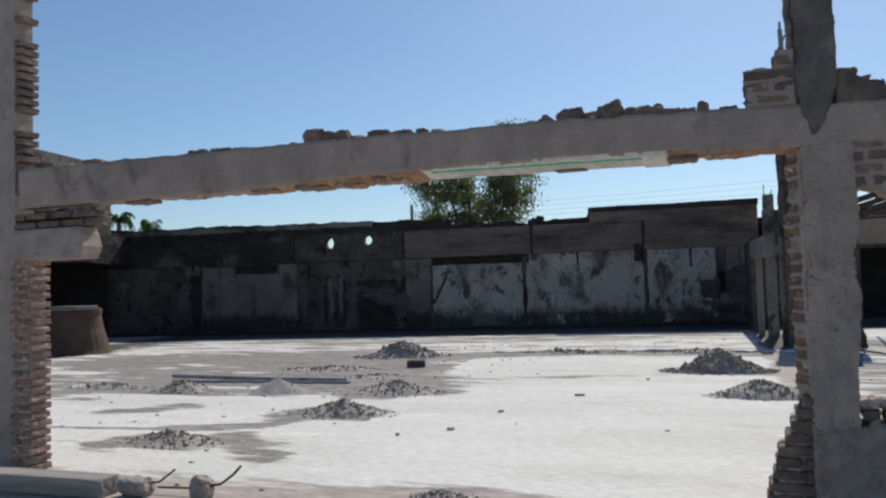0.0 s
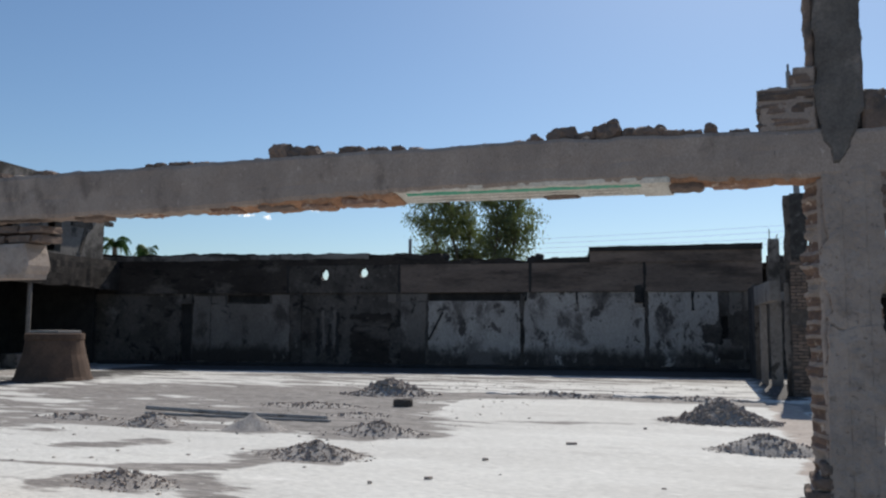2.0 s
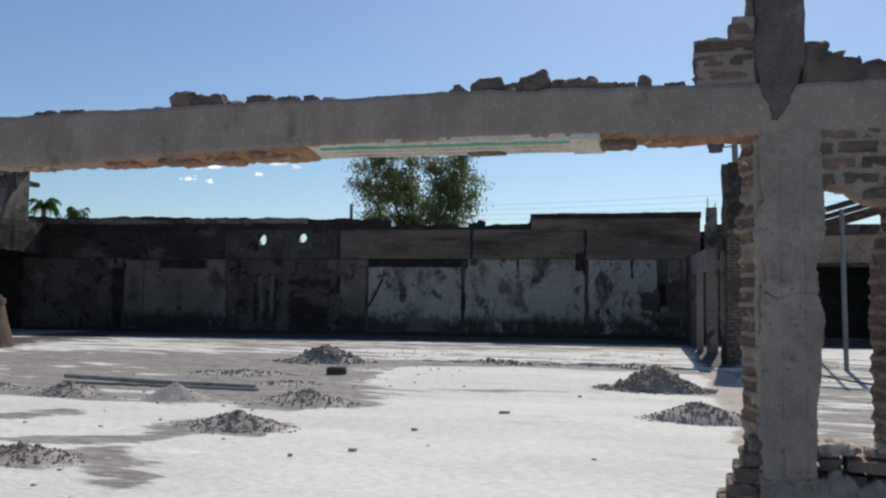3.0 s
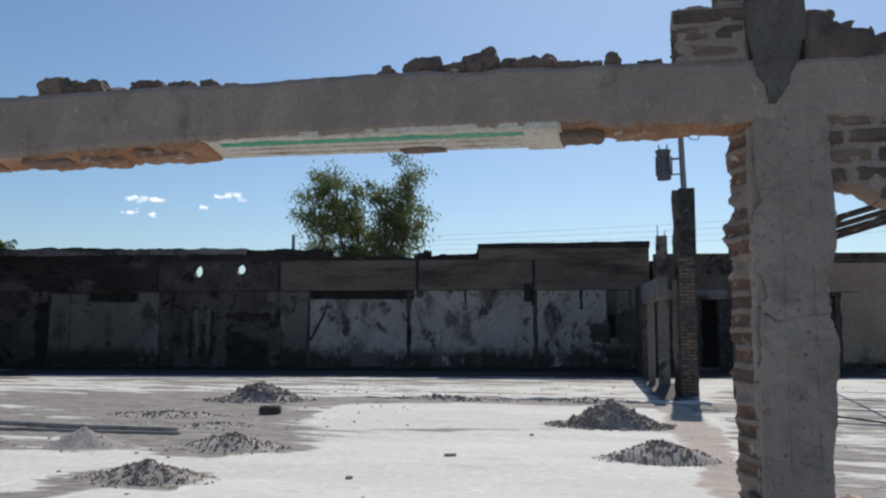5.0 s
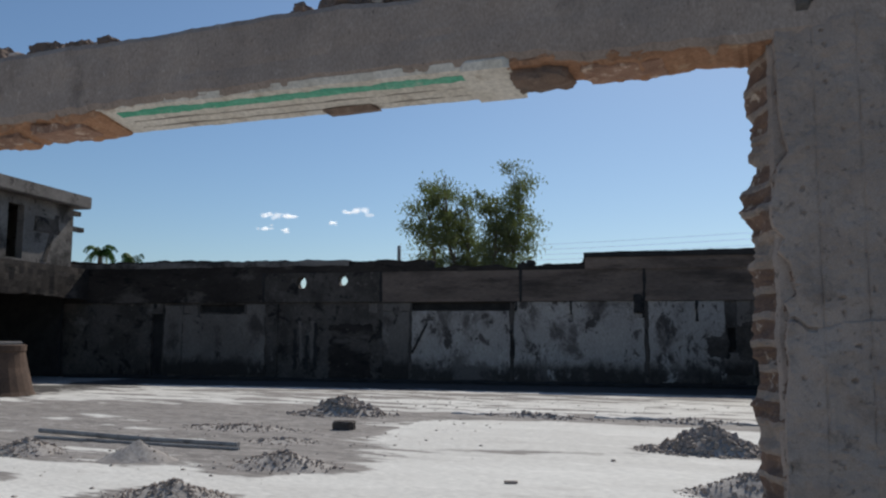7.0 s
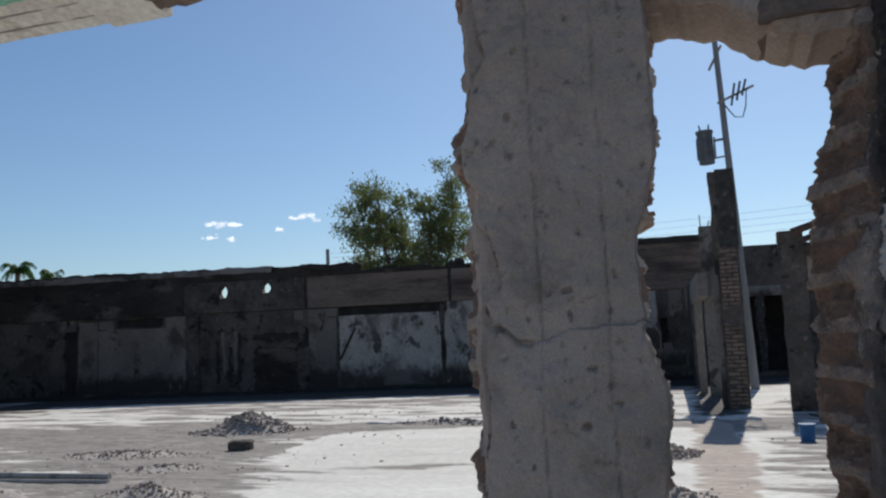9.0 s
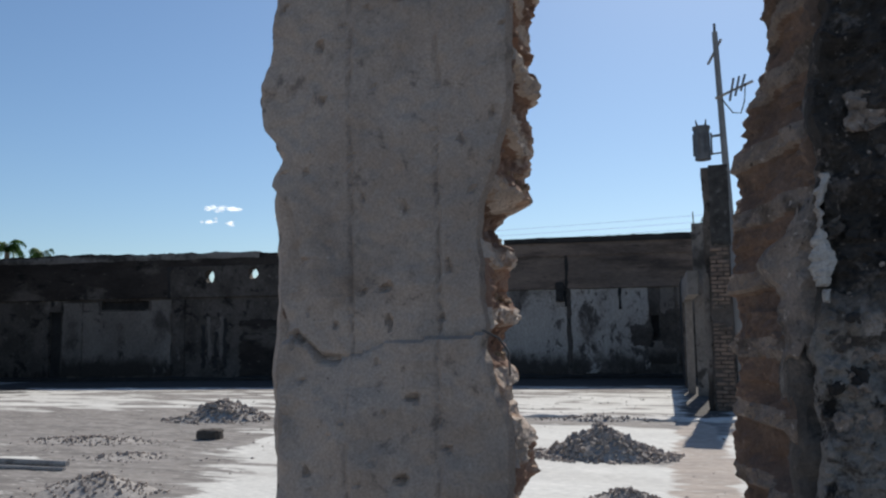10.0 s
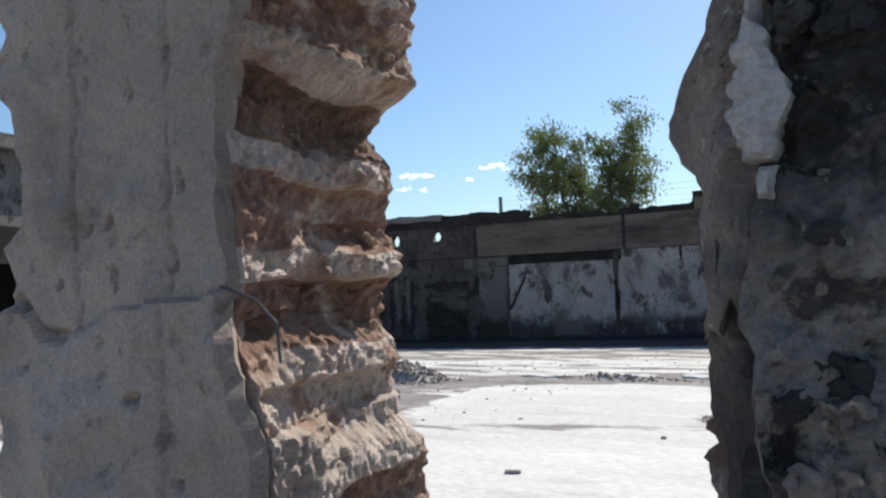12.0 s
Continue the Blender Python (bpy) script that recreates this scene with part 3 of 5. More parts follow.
part("soffit_chip", ragged(-0.60, -0.40, 2.143, 2.172, WALL_Y + 0.16, WALL_Y + 0.218, 0.012, jag(27, 0.03, 40), jag(28, 0.03, 40), amp=0.008), M["brick_dull"], frame_wall, "broken clay fragment")
bo = jag(30, 0.022, 7)
part("broken_clay", sheared(ragged(-4.25, -1.48, 2.155, 2.21, WALL_Y + 0.015, WALL_Y + 0.205, 0.02, lo=lambda x: bo(x) + (0.0 if -3 < x < -1.9 else 0.014), amp=0.014, freq=14), 0.2), M["orange"], frame_wall, "broken red clay left under the beam")
part("broken_clay", sheared(ragged(0.12, 0.86, 2.170, 2.21, WALL_Y + 0.012, WALL_Y + 0.20, 0.012, lo=lambda x: bo(x + 9) * 0.7, amp=0.014, freq=22), 0.06), M["orange"], frame_wall, "broken red clay left under the beam")
for i, x in enumerate((-3.9, -3.4, -2.75, -2.35, -2.05, -1.72, 0.2, 0.45)):
    part("clay_lump", lump(random.uniform(0.12, 0.3), 0.15, random.uniform(0.035, 0.06), 5, 0.25, 2, 400 + i, 0.6, (x, WALL_Y + 0.12, 2.178 if x < 0 else 2.165)), M["brick"] if i % 3 else M["brick_dull"], frame_wall)
for y in (0.118, 0.165):
    part("soffit_joint", sheared(ragged(-1.40, -0.05, 2.1862, 2.2, WALL_Y + y, WALL_Y + y + 0.005, 0.02, amp=0.003, freq=30), 0.22), M["wood"], frame_wall, "dark joint line in the painted soffit")
# bricks and mortar lumps left on top of the beam
for i, (x, w, h) in enumerate(((-4.85, 0.2, 0.05), (-4.35, 0.16, 0.04), (-3.1, 0.18, 0.025), (-2.32, 0.19, 0.095), (-2.14, 0.2, 0.07), (-1.80, 0.16, 0.045), (-1.62, 0.12, 0.03), (-0.62, 0.05, 0.045), (-0.47, 0.16, 0.08), (-0.33, 0.12, 0.045), (-0.21, 0.15, 0.10), (-0.06, 0.12, 0.06), (0.04, 0.13, 0.06), (0.15, 0.12, 0.035), (0.25, 0.09, 0.03), (0.335, 0.06, 0.065), (0.48, 0.1, 0.025))):
    part("brick_lump", crumble(lump(w, 0.14, h * 1.2, 7, 0.24, 2.0, 420 + i, 0.75, (x, WALL_Y + 0.09, beam_top(x) + h * 0.36)), i, 0.006, 28), M["brick_dull"], frame_wall)
for i in range(56):
    x = random.uniform(-4.6, 0.5) if i < 26 else random.uniform(-2.5, -1.7) if i % 2 else random.uniform(-0.7, 0.2)
    g = random.uniform(0.03, 0.085)
    part("mortar_lump", crumble(lump(g, 0.09, g * random.uniform(0.4, 0.6), 4, 0.25, 2.3, 980 + i, 0.8, (x, WALL_Y + random.uniform(0.05, 0.15), beam_top(x) + g * 0.12)), i, 0.004, 40), M["brick_dull"] if i % 3 else M["mortar"], frame_wall)

# stepped bricks beside the upper column
part("mortar_bed", ragged(0.572, 0.85, 2.40, 2.632, WALL_Y + 0.012, WALL_Y + 0.215, 0.012, jag(55, 0.014, 14), hi=jag(56, 0.012, 16), amp=0.006, freq=22), M["beam"], frame_wall)
brickwork(frame_wall, BRICKS_DULL, 0.565, 0.845, WALL_Y + 0.010, WALL_Y + 0.218, 2.415, 2.62, None, 0.30, 0.004)
part("mortar_bed", ragged(0.728, 0.85, 2.62, 2.73, WALL_Y + 0.015, WALL_Y + 0.21, 0.012, lambda z: jag(57, 0.012, 18)(z) + 0.25 * max(0, z - 2.66), amp=0.006, freq=22), M["beam"], frame_wall)
brickwork(frame_wall, BRICKS_DULL, 0.725, 0.845, WALL_Y + 0.012, WALL_Y + 0.215, 2.63, 2.73, lambda x, z: x > 0.72 + (z - 2.63) * 0.5, 0.13, 0.004)
part("mortar_bed", ragged(0.806, 0.85, 2.72, 4.0, WALL_Y + 0.03, WALL_Y + 0.2, 0.016, jag(58, 0.016, 12), amp=0.008, freq=16), M["brick_dull"], frame_wall)
part("mortar_bed", ragged(1.05, 1.62, 2.36, 2.46, WALL_Y + 0.008, WALL_Y + 0.215, 0.014, hi=lambda x: float(np.interp(x, (1.05, 1.10, 1.18, 1.30, 1.41, 1.62), (0.10, 0.105, 0.05, 0.005, -0.01, -0.03))) + jag(59, 0.014, 16)(x), amp=0.01, freq=18), M["brick_dull"], frame_wall)

for i, (x, z, w) in enumerate(((1.10, 2.555, 0.13), (1.17, 2.505, 0.12), (1.25, 2.475, 0.10), (1.36, 2.445, 0.12), (1.47, 2.43, 0.09), (1.56, 2.415, 0.10))):
    part("brick_lump", crumble(lump(w, 0.16, 0.06, 7, 0.22, 2.0, 1500 + i, 0.7, (x, WALL_Y + 0.11, z)), i, 0.006, 30), M["brick_dull"], frame_wall)

# brick infill under the beam between column and wall
def infill_foot(x):
    return float(np.interp(x, (1.09, 1.115, 1.235, 1.277, 1.342, 1.40, 1.5), (1.91, 1.905, 1.892, 1.855, 1.825, 1.822, 1.82)))


part("mortar_bed", ragged(1.09, 1.50, 1.89, 2.18, WALL_Y + 0.014, WALL_Y + 0.208, 0.010, lo=lambda x: infill_foot(x) - 1.89 + jag(41, 0.012, 20)(x), amp=0.012, freq=22), M["beam"], frame_wall)
brickwork(frame_wall, BRICKS_DULL, 1.10, 1.50, WALL_Y + 0.010, WALL_Y + 0.20, 1.835, 2.16, lambda x, z: z > infill_foot(x) + 0.035, 0.17, 0.004)

# the worn bricks and mortar ledges in the reveals beside the narrow gap
def smooth(a, b, v):
    t = max(0.0, min(1.0, (v - a) / (b - a)))
    return t * t * (3 - 2 * t)


def reveal(parent, side, near, far, y0, y1, z0, z1, joint, core, sink, seed, fine, bricks, mortars, pale_rows=()):
    """Broken masonry seen end on: each brick and each mortar ledge is a piece with a pitted face. near(z), far(z): the face's x at y0 and y1."""

    def warp(y, w):
        return 0.007 * noise.noise((y * 11, w * 9, seed)) + 0.003 * noise.noise((y * 37, w * 30, seed + 2))

    def out(y, w):
        s = (y - y0) / (y1 - y0)
        p = ((w - joint) / COURSE + 0.5) % 1.0 - 0.5
        row = math.floor((w - joint) / COURSE + 0.5 + (0.5 if p < 0 else 0.0))
        deep = smooth(0.007, 0.028, p * COURSE) if p > 0 else smooth(0.007, 0.014, -p * COURSE)
        deep *= 1.0 - 0.7 * smooth(0.1, 0.45, noise.noise((row * 5.1, y * 7, seed + 3)))
        deep *= sink * (0.75 + 0.9 * noise.noise((row * 3.7, y * 9, seed))) * smooth(-0.05, 0.18, s) * (1.0 - 0.45 * smooth(0.75, 1.0, s))
        chunk = 0.014 * noise.noise((y * 19, w * 22, seed + 5)) + 0.005 * abs(noise.noise((y * 48, w * 52, seed + 6)))
        pits = 0.0045 * noise.noise((y * 120, w * 130, seed + 7)) + 0.0022 * noise.noise((y * 270, w * 290, seed + 8))
        rough = smooth(-0.05, 0.35, noise.noise((y * 14, w * 13, seed + 11)))
        grit = 0.011 * rough * abs(noise.noise((y * 85, w * 90, seed + 12)))
        x = near(w) + (far(w) - near(w)) * s
        return x + side * (chunk + pits + grit - max(0.0, deep))

    n0, n1 = math.floor((z0 - joint) / COURSE), math.ceil((z1 - joint) / COURSE)
    half = 0.0105
    for r in range(n0, n1):
        for kind, a, b in (("mortar_joint", r * COURSE - half, r * COURSE + half), ("brick", r * COURSE + half, (r + 1) * COURSE - half)):
            a, b = joint + a, joint + b
            step = fine if 1.12 < a < 1.95 else fine * 4
            ny, nz = round((y1 - y0) / step), max(3, round((b - a) / step))
            verts, faces = [], []
            for j in range(-1, nz + 2):
                w = a + (b - a) * max(0, min(nz, j)) / nz
                for i in range(-1, ny + 2):
                    y = y0 + (y1 - y0) * max(0, min(ny, i)) / ny
                    skirt = j in (-1, nz + 1) or i in (-1, ny + 1)
                    verts.append((core if skirt else out(y, w), y, w - warp(y, w)))
            k = ny + 3
            for j in range(nz + 2):
                for i in range(ny + 2):
                    q = (j * k + i, j * k + i + 1, (j + 1) * k + i + 1, (j + 1) * k + i)
                    faces.append(q if side > 0 else q[::-1])
            mat = mortars if kind == "mortar_joint" or r in pale_rows else bricks
            part(kind, mesh(kind, verts, faces), mat, parent)


FAR_EDGE = [(0.7, 1.07), (1.186, 1.08), (1.227, 1.07), (1.258, 1.10), (1.294, 1.095), (1.324, 1.085), (1.361, 1.082), (1.388, 1.073), (1.417, 1.068), (1.44, 1.077), (1.466, 1.082), (1.49, 1.076), (1.524, 1.070), (1.553, 1.062), (1.573, 1.074), (1.588, 1.103), (1.60, 1.107), (1.66, 1.102), (1.712, 1.112), (1.80, 1.104), (1.867, 1.115), (2.0, 1.11)]
FZ, FX = zip(*FAR_EDGE)
# row -1 is mortar-covered, its paler colour also stands in for light caught there
reveal(frame_wall, 1, lambda z: 1.096 + float(np.interp(z, RZ, RX)) + rj(z), lambda z: float(np.interp(z, FZ, FX)), WALL_Y + 0.011, WALL_Y + 0.205, 0.70, 1.98, 1.372, 0.99, 0.022, 3.0, 0.0026, M["brick"], M["mortar"], (-1,))
part("column_cheek", ragged(0.834, 0.90, 0.36, 2.15, WALL_Y + 0.022, WALL_Y + 0.088, 0.012, jag(45, 0.008, 12), amp=0.006, freq=20), M["concrete"], frame_wall, "broken concrete cheek of the column")
# toothed bricks on the column's open side
tooth = jag(44, 0.020, 9)
reveal(frame_wall, -1, lambda z: 0.860 + float(np.interp(z, LZ, LX)) + lj(z), lambda z: 0.775 + tooth(z) - 0.012 * math.exp(-(((z - 1.74) / 0.05) ** 2)), WALL_Y + 0.012, WALL_Y + 0.20, 0.34, 2.17, 1.365, 0.90, 0.013, 29.0, 0.0055, M["tooth"], M["dull_mortar"], (-9, -4, 3, 7))
for i in range(90):
    zc = 1.372 + COURSE * random.choice((-1, 0, 0, 0, 1, 1, 2, 3)) + random.uniform(0.004, 0.03)
    g = random.uniform(0.0025, 0.007)
    part("crumb", crumble(lump(g * 1.3, g * random.uniform(1, 2.2), g, 3, 0.3, 2.0, 950 + i, 0.8, (float(np.interp(zc, FZ, FX)) - 0.004 + random.uniform(-0.01, 0.004), WALL_Y + random.choice((0.04, 0.10, 0.15, 0.17)) + random.uniform(-0.02, 0.02), zc)), i, g * 0.2, 90), M["sandy"], frame_wall)
part("wire", rod([(1.095, WALL_Y + 0.0, 1.428), (1.108, WALL_Y + 0.015, 1.42), (1.116, WALL_Y + 0.025, 1.405), (1.116, WALL_Y + 0.028, 1.38)], 0.0012, 6), M["steel"], frame_wall)

# low remains of the wall at the column's foot and under the gap
def foot_edge(z):
    return float(np.interp(z, (0.0, 0.2, 0.38, 0.55, 0.75), (0.58, 0.60, 0.64, 0.70, 0.80)))


part("mortar_bed", ragged(0.0, 0.87, 0.0, 0.76, WALL_Y + 0.03, WALL_Y + 0.22, 0.02, left=lambda z: foot_edge(z) + 0.03 + jag(51, 0.02, 12)(z), amp=0.015), M["mortar"], frame_wall)
z, k = 0.03, 0
while z < 0.78:
    e = foot_edge(z) + random.uniform(-0.015, 0.015)
    for row in (0.06, 0.17):
        w = random.uniform(0.13, 0.2)
        part("brick", lump(min(w, 0.858 - e), 0.125, 0.056, 6, 0.16, 2.0, 700 + k, 0.55, (e + min(w, 0.858 - e) / 2, WALL_Y + row + random.uniform(-0.02, 0.01), z)), M["brick_dull"], frame_wall)
        k += 1
    if e + 0.18 < 0.86:
        part("brick", lump(0.86 - e - 0.15, 0.13, 0.056, 6, 0.14, 2.0, 760 + k, 0.5, ((0.86 + e + 0.15) / 2, WALL_Y + 0.05, z)), M["brick_dull"], frame_wall)
    z += COURSE
part("wall_stump", ragged(0.84, 1.5, 0.0, 0.60, WALL_Y - 0.02, WALL_Y + 0.24, 0.014, hi=jag(52, 0.05, 7), amp=0.022, freq=13), M["dull_mortar"], frame_wall, "broken plastered wall stump")
brickwork(frame_wall, BRICKS_DULL, 1.10, 1.42, WALL_Y + 0.01, WALL_Y + 0.22, 0.55, 0.72, None, 0.2, 0.0)
for i in range(14):
    part("mortar_lump", lump(random.uniform(0.04, 0.12), 0.09, random.uniform(0.03, 0.06), 3, 0.25, 2.2, 200 + i, 0.7, (random.uniform(1.1, 1.42), WALL_Y + random.uniform(0.05, 0.18), 0.72 + random.uniform(-0.02, 0.01))), M["mortar"], frame_wall)

# ---- the burnt wall beside the gap ----
burnt = thing("wall_burnt_side", pose(0, 0, 0), "charred plastered brick wall with a broken edge", "wall", kind="structure")
part("mortar_bed", ragged(1.425, 3.4, 0.0, 2.18, WALL_Y + 0.075, WALL_Y + 0.21, 0.03, amp=0.008), M["edge_dark"], burnt)
NEAR_Z, NEAR_X = (0.6, 1.30, 1.38, 1.45, 1.48, 1.52, 1.59, 1.68, 1.77, 2.2), (1.398, 1.396, 1.396, 1.40, 1.402, 1.408, 1.413, 1.424, 1.42, 1.425)
BACK_Z, BACK_X = (0.6, 1.19, 1.29, 1.36, 1.43, 1.51, 1.59, 1.66, 1.69, 1.76, 1.82, 2.2), (1.345, 1.343, 1.338, 1.338, 1.34, 1.338, 1.348, 1.360, 1.373, 1.390, 1.397, 1.40)
reveal(burnt, -1, lambda z: float(np.interp(z, NEAR_Z, NEAR_X)), lambda z: float(np.interp(z, BACK_Z, BACK_X)), WALL_Y - 0.005, WALL_Y + 0.205, 0.66, 2.12, 1.405, 1.44, 0.016, 17.0, 0.0034, M["brick_sooty"], M["plaster_grey"])


def char_relief(x, z):
    return 0.010 * noise.noise((x * 7, z * 7, 1)) + 0.013 * noise.noise((x * 24, z * 24, 2)) + 0.009 * noise.noise((x * 70, z * 70, 3)) + 0.006 * noise.noise((x * 170, z * 170, 4)) - 0.016 * max(0, noise.noise((x * 14, z * 17, 9)) - 0.2) - 0.012 * max(0, noise.noise((x * 45, z * 50, 10)) - 0.3)


pj = jag(64, 0.016, 9)
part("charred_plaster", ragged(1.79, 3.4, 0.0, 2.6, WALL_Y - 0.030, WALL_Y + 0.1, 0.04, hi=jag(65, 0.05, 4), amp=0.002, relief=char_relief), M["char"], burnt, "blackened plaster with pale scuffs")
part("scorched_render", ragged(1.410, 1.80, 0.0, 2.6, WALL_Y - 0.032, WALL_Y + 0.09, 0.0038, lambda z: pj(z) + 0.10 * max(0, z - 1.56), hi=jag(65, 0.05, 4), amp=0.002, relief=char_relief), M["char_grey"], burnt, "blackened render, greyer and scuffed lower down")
EDGE = [(1.15, 0.016), (1.30, 0.018), (1.342, 0.024), (1.363, 0.013), (1.39, 0.015), (1.42, 0.016), (1.456, 0.016), (1.468, 0.006), (1.49, -0.004), (1.50, 0.001), (1.512, 0.022), (1.53, 0.034), (1.60, 0.046)]
EZ, EX = zip(*EDGE)


def edge_line(z):
    return float(np.interp(z, EZ, EX)) + jag(66, 0.005, 45)(z)


def edge_relief(x, z):
    return 0.04 * max(0.0, (1.395 - x) / 0.03) + 0.010 * noise.noise((x * 30, z * 30, 7)) + 0.005 * noise.noise((x * 80, z * 80, 8))


part("grey_plaster", ragged(1.366, 1.432, 1.405, 1.545, WALL_Y - 0.024, WALL_Y + 0.055, 0.004, edge_line, jag(67, 0.008, 24), hi=lambda x: jag(71, 0.02, 40)(x) - 0.6 * max(0, 1.39 - x), lo=jag(79, 0.02, 40), amp=0.003, freq=40, relief=edge_relief), M["plaster_grey"], burnt, "flaking grey plaster at the broken edge")
part("broken_edge", ragged(1.366, 1.432, 1.15, 1.42, WALL_Y - 0.016, WALL_Y + 0.085, 0.004, edge_line, jag(67, 0.008, 24), hi=jag(78, 0.012, 40), amp=0.003, freq=40, relief=edge_relief), M["edge_dark"], burnt, "sooty broken edge of the wall")
part("pale_plaster", ragged(1.411, 1.417, 1.462, 1.56, WALL_Y - 0.044, WALL_Y - 0.02, 0.002, lambda z: jag(68, 0.007, 50)(z) - 0.006 * math.exp(-(((z - 1.481) / 0.013) ** 2)) + 0.03 * max(0, z - 1.50), lambda z: jag(69, 0.006, 50)(z) + 0.006 * math.exp(-(((z - 1.484) / 0.014) ** 2)) + 0.03 * max(0, z - 1.50), lo=jag(77, 0.003, 300), amp=0.003, freq=70), M["plaster_pale"], burnt, "pale flake of plaster")
part("pale_plaster", ragged(1.412, 1.419, 1.447, 1.459, WALL_Y - 0.042, WALL_Y - 0.02, 0.002, jag(75, 0.002, 120), jag(76, 0.002, 120), amp=0.002, freq=70), M["plaster_pale"], burnt, "small pale flake of plaster")
for i in range(40):
    x, z = random.uniform(1.43, 1.80), random.uniform(1.15, 1.80)
    w = random.choice((0.002, 0.003, 0.004, 0.006))
    part("plaster_scuff", crumble(lump(w * random.uniform(0.8, 1.8), 0.005, w, 5, 0.3, 2.0, 300 + i, 0.9, (x, WALL_Y - 0.033 + char_relief(x, z), z)), i, w * 0.3, 90), M["plaster_grey"], burnt)
for i in range(90):
    x, z = random.uniform(1.418, 1.54), random.uniform(1.24, 1.62)
    w = random.choice((0.0015, 0.002, 0.003, 0.004, 0.009, 0.014))
    part("plaster_scuff", crumble(lump(w * random.uniform(0.7, 1.4), 0.004, w, 5 if w < 0.005 else 9, 0.35, 1.6, 1300 + i, 0.9, (x, WALL_Y - 0.032 + char_relief(x, z), z)), i, w * 0.35, 110), M["plaster_grey"] if w < 0.005 else M["black"] if i % 2 else M["edge_dark"], burnt)
for x, z, w, q in ((1.456, 1.612, 0.030, 0.036), (1.428, 1.345, 0.022, 0.016), (1.452, 1.402, 0.040, 0.012), (1.437, 1.372, 0.014, 0.012), (1.447, 1.350, 0.012, 0.020), (1.465, 1.372, 0.014, 0.010)):
    part("plaster_scuff", crumble(lump(w, 0.008, q, 14, 0.35, 1.3, x * 90, 0.95, (x, WALL_Y - 0.033 + char_relief(x, z), z)), z, 0.004, 130), M["plaster_grey"], burnt, "pale scuffed lump of plaster")

# ---- the brick jamb at the far end of the opening ----
jamb = thing("wall_left_jamb", pose(0, 0, 0), "broken brick jamb with a low lintel stub", "wall", kind="structure")
part("column", ragged(-5.75, -5.14, 0.0, 4.3, WALL_Y + 0.0, WALL_Y + 0.21, 0.05, right=jag(70, 0.01, 4), amp=0.006), M["concrete"], jamb)
part("mortar_bed", ragged(-5.2, -5.0, 0.0, 1.75, WALL_Y + 0.02, WALL_Y + 0.2, 0.03, amp=0.005), M["mortar"], jamb)
brickwork(jamb, BRICKS, -5.2, -4.965, WALL_Y + 0.0, WALL_Y + 0.215, 0.02, 1.74, None, 0.24, 0.0)
part("lintel_stub", ragged(-5.2, -4.40, 1.745, 2.0, WALL_Y - 0.004, WALL_Y + 0.215, 0.03, right=lambda z: jag(72, 0.03, 9)(z) - 0.25 * abs(z - 1.87), amp=0.006), M["concrete"], jamb, "broken concrete lintel stub")
brickwork(jamb, BRICKS_DULL, -5.15, -4.30, WALL_Y + 0.005, WALL_Y + 0.215, 2.0, 2.14, None, 0.24, 0.0)
brickwork(jamb, BRICKS_DULL, -5.16, -5.07, WALL_Y + 0.01, WALL_Y + 0.2, 2.5, 4.2, lambda x, z: noise.noise((z * 5, 1, 2)) > -0.1, 0.24, 0.0)

# ---- the long burnt wall at the back ----
BACK = pose(-7.0, 26.6, 0, 0, 0, 9.6)
back_wall = thing("wall_back", BACK, "long soot-blackened wall with patches of white plaster", "wall", kind="structure")


def cut_wall(u0, u1, z0, z1, y0, y1, openings):
    """A wall with rectangular openings right through it."""
    us = sorted({u0, u1, *(o[0] for o in openings), *(o[1] for o in openings)})
    zs = sorted({z0, z1, *(o[2] for o in openings), *(o[3] for o in openings)})
    bms = []
    for a, b in zip(us, us[1:]):
        for c, d in zip(zs, zs[1:]):
            um, zm = (a + b) / 2, (c + d) / 2
            if not any(o[0] < um < o[1] and o[2] < zm < o[3] for o in openings):
                bms.append(block(a, b, y0, y1, c, d, 0))
    bm = join(bms)
    bmesh.ops.remove_doubles(bm, verts=bm.verts[:], dist=1e-4)
    twin = {}
    for fc in bm.faces:
        twin.setdefault(tuple(sorted(v.index for v in fc.verts)), []).append(fc)
    bmesh.ops.delete(bm, geom=[f for fs in twin.values() if len(fs) > 1 for f in fs], context="FACES_ONLY")
    return bm


OPEN = [(-3.00, 0.10, 2.24, 2.48), (-10.3, -8.7, 2.18, 2.44), (6.36, 6.58, 1.1, 1.72), (-12.1, -11.66, 0.0, 2.14)]
part("render_coat", cut_wall(-18.5, 7.75, 0, 2.50, 0, 0.30, OPEN), M["soot_wall"], back_wall)
# near-black backs put the openings' deep shade into colour
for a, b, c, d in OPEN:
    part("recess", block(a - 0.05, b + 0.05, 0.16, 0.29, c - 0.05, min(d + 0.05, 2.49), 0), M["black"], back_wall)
HOLES = [(-6.68, 3.13, 0.17), (-5.29, 3.19, 0.16)]
for a, c, mt, lab in ((-18.5, -8.0, "soot_band_dark", "blackened concrete ring beam"), (-8.0, -4.0, "soot_wall", "sooty concrete ring beam panel with two holes"), (-4.0, 7.62, "soot_band", "smoke-browned concrete ring beam")):
    part("ring_beam", cut_wall(a, c, 2.505, 3.45, -0.07, 0.28, [(u - 0.24, u + 0.24, z - 0.24, z + 0.24) for u, z, r in HOLES if a < u < c]), M[mt], back_wall, lab)
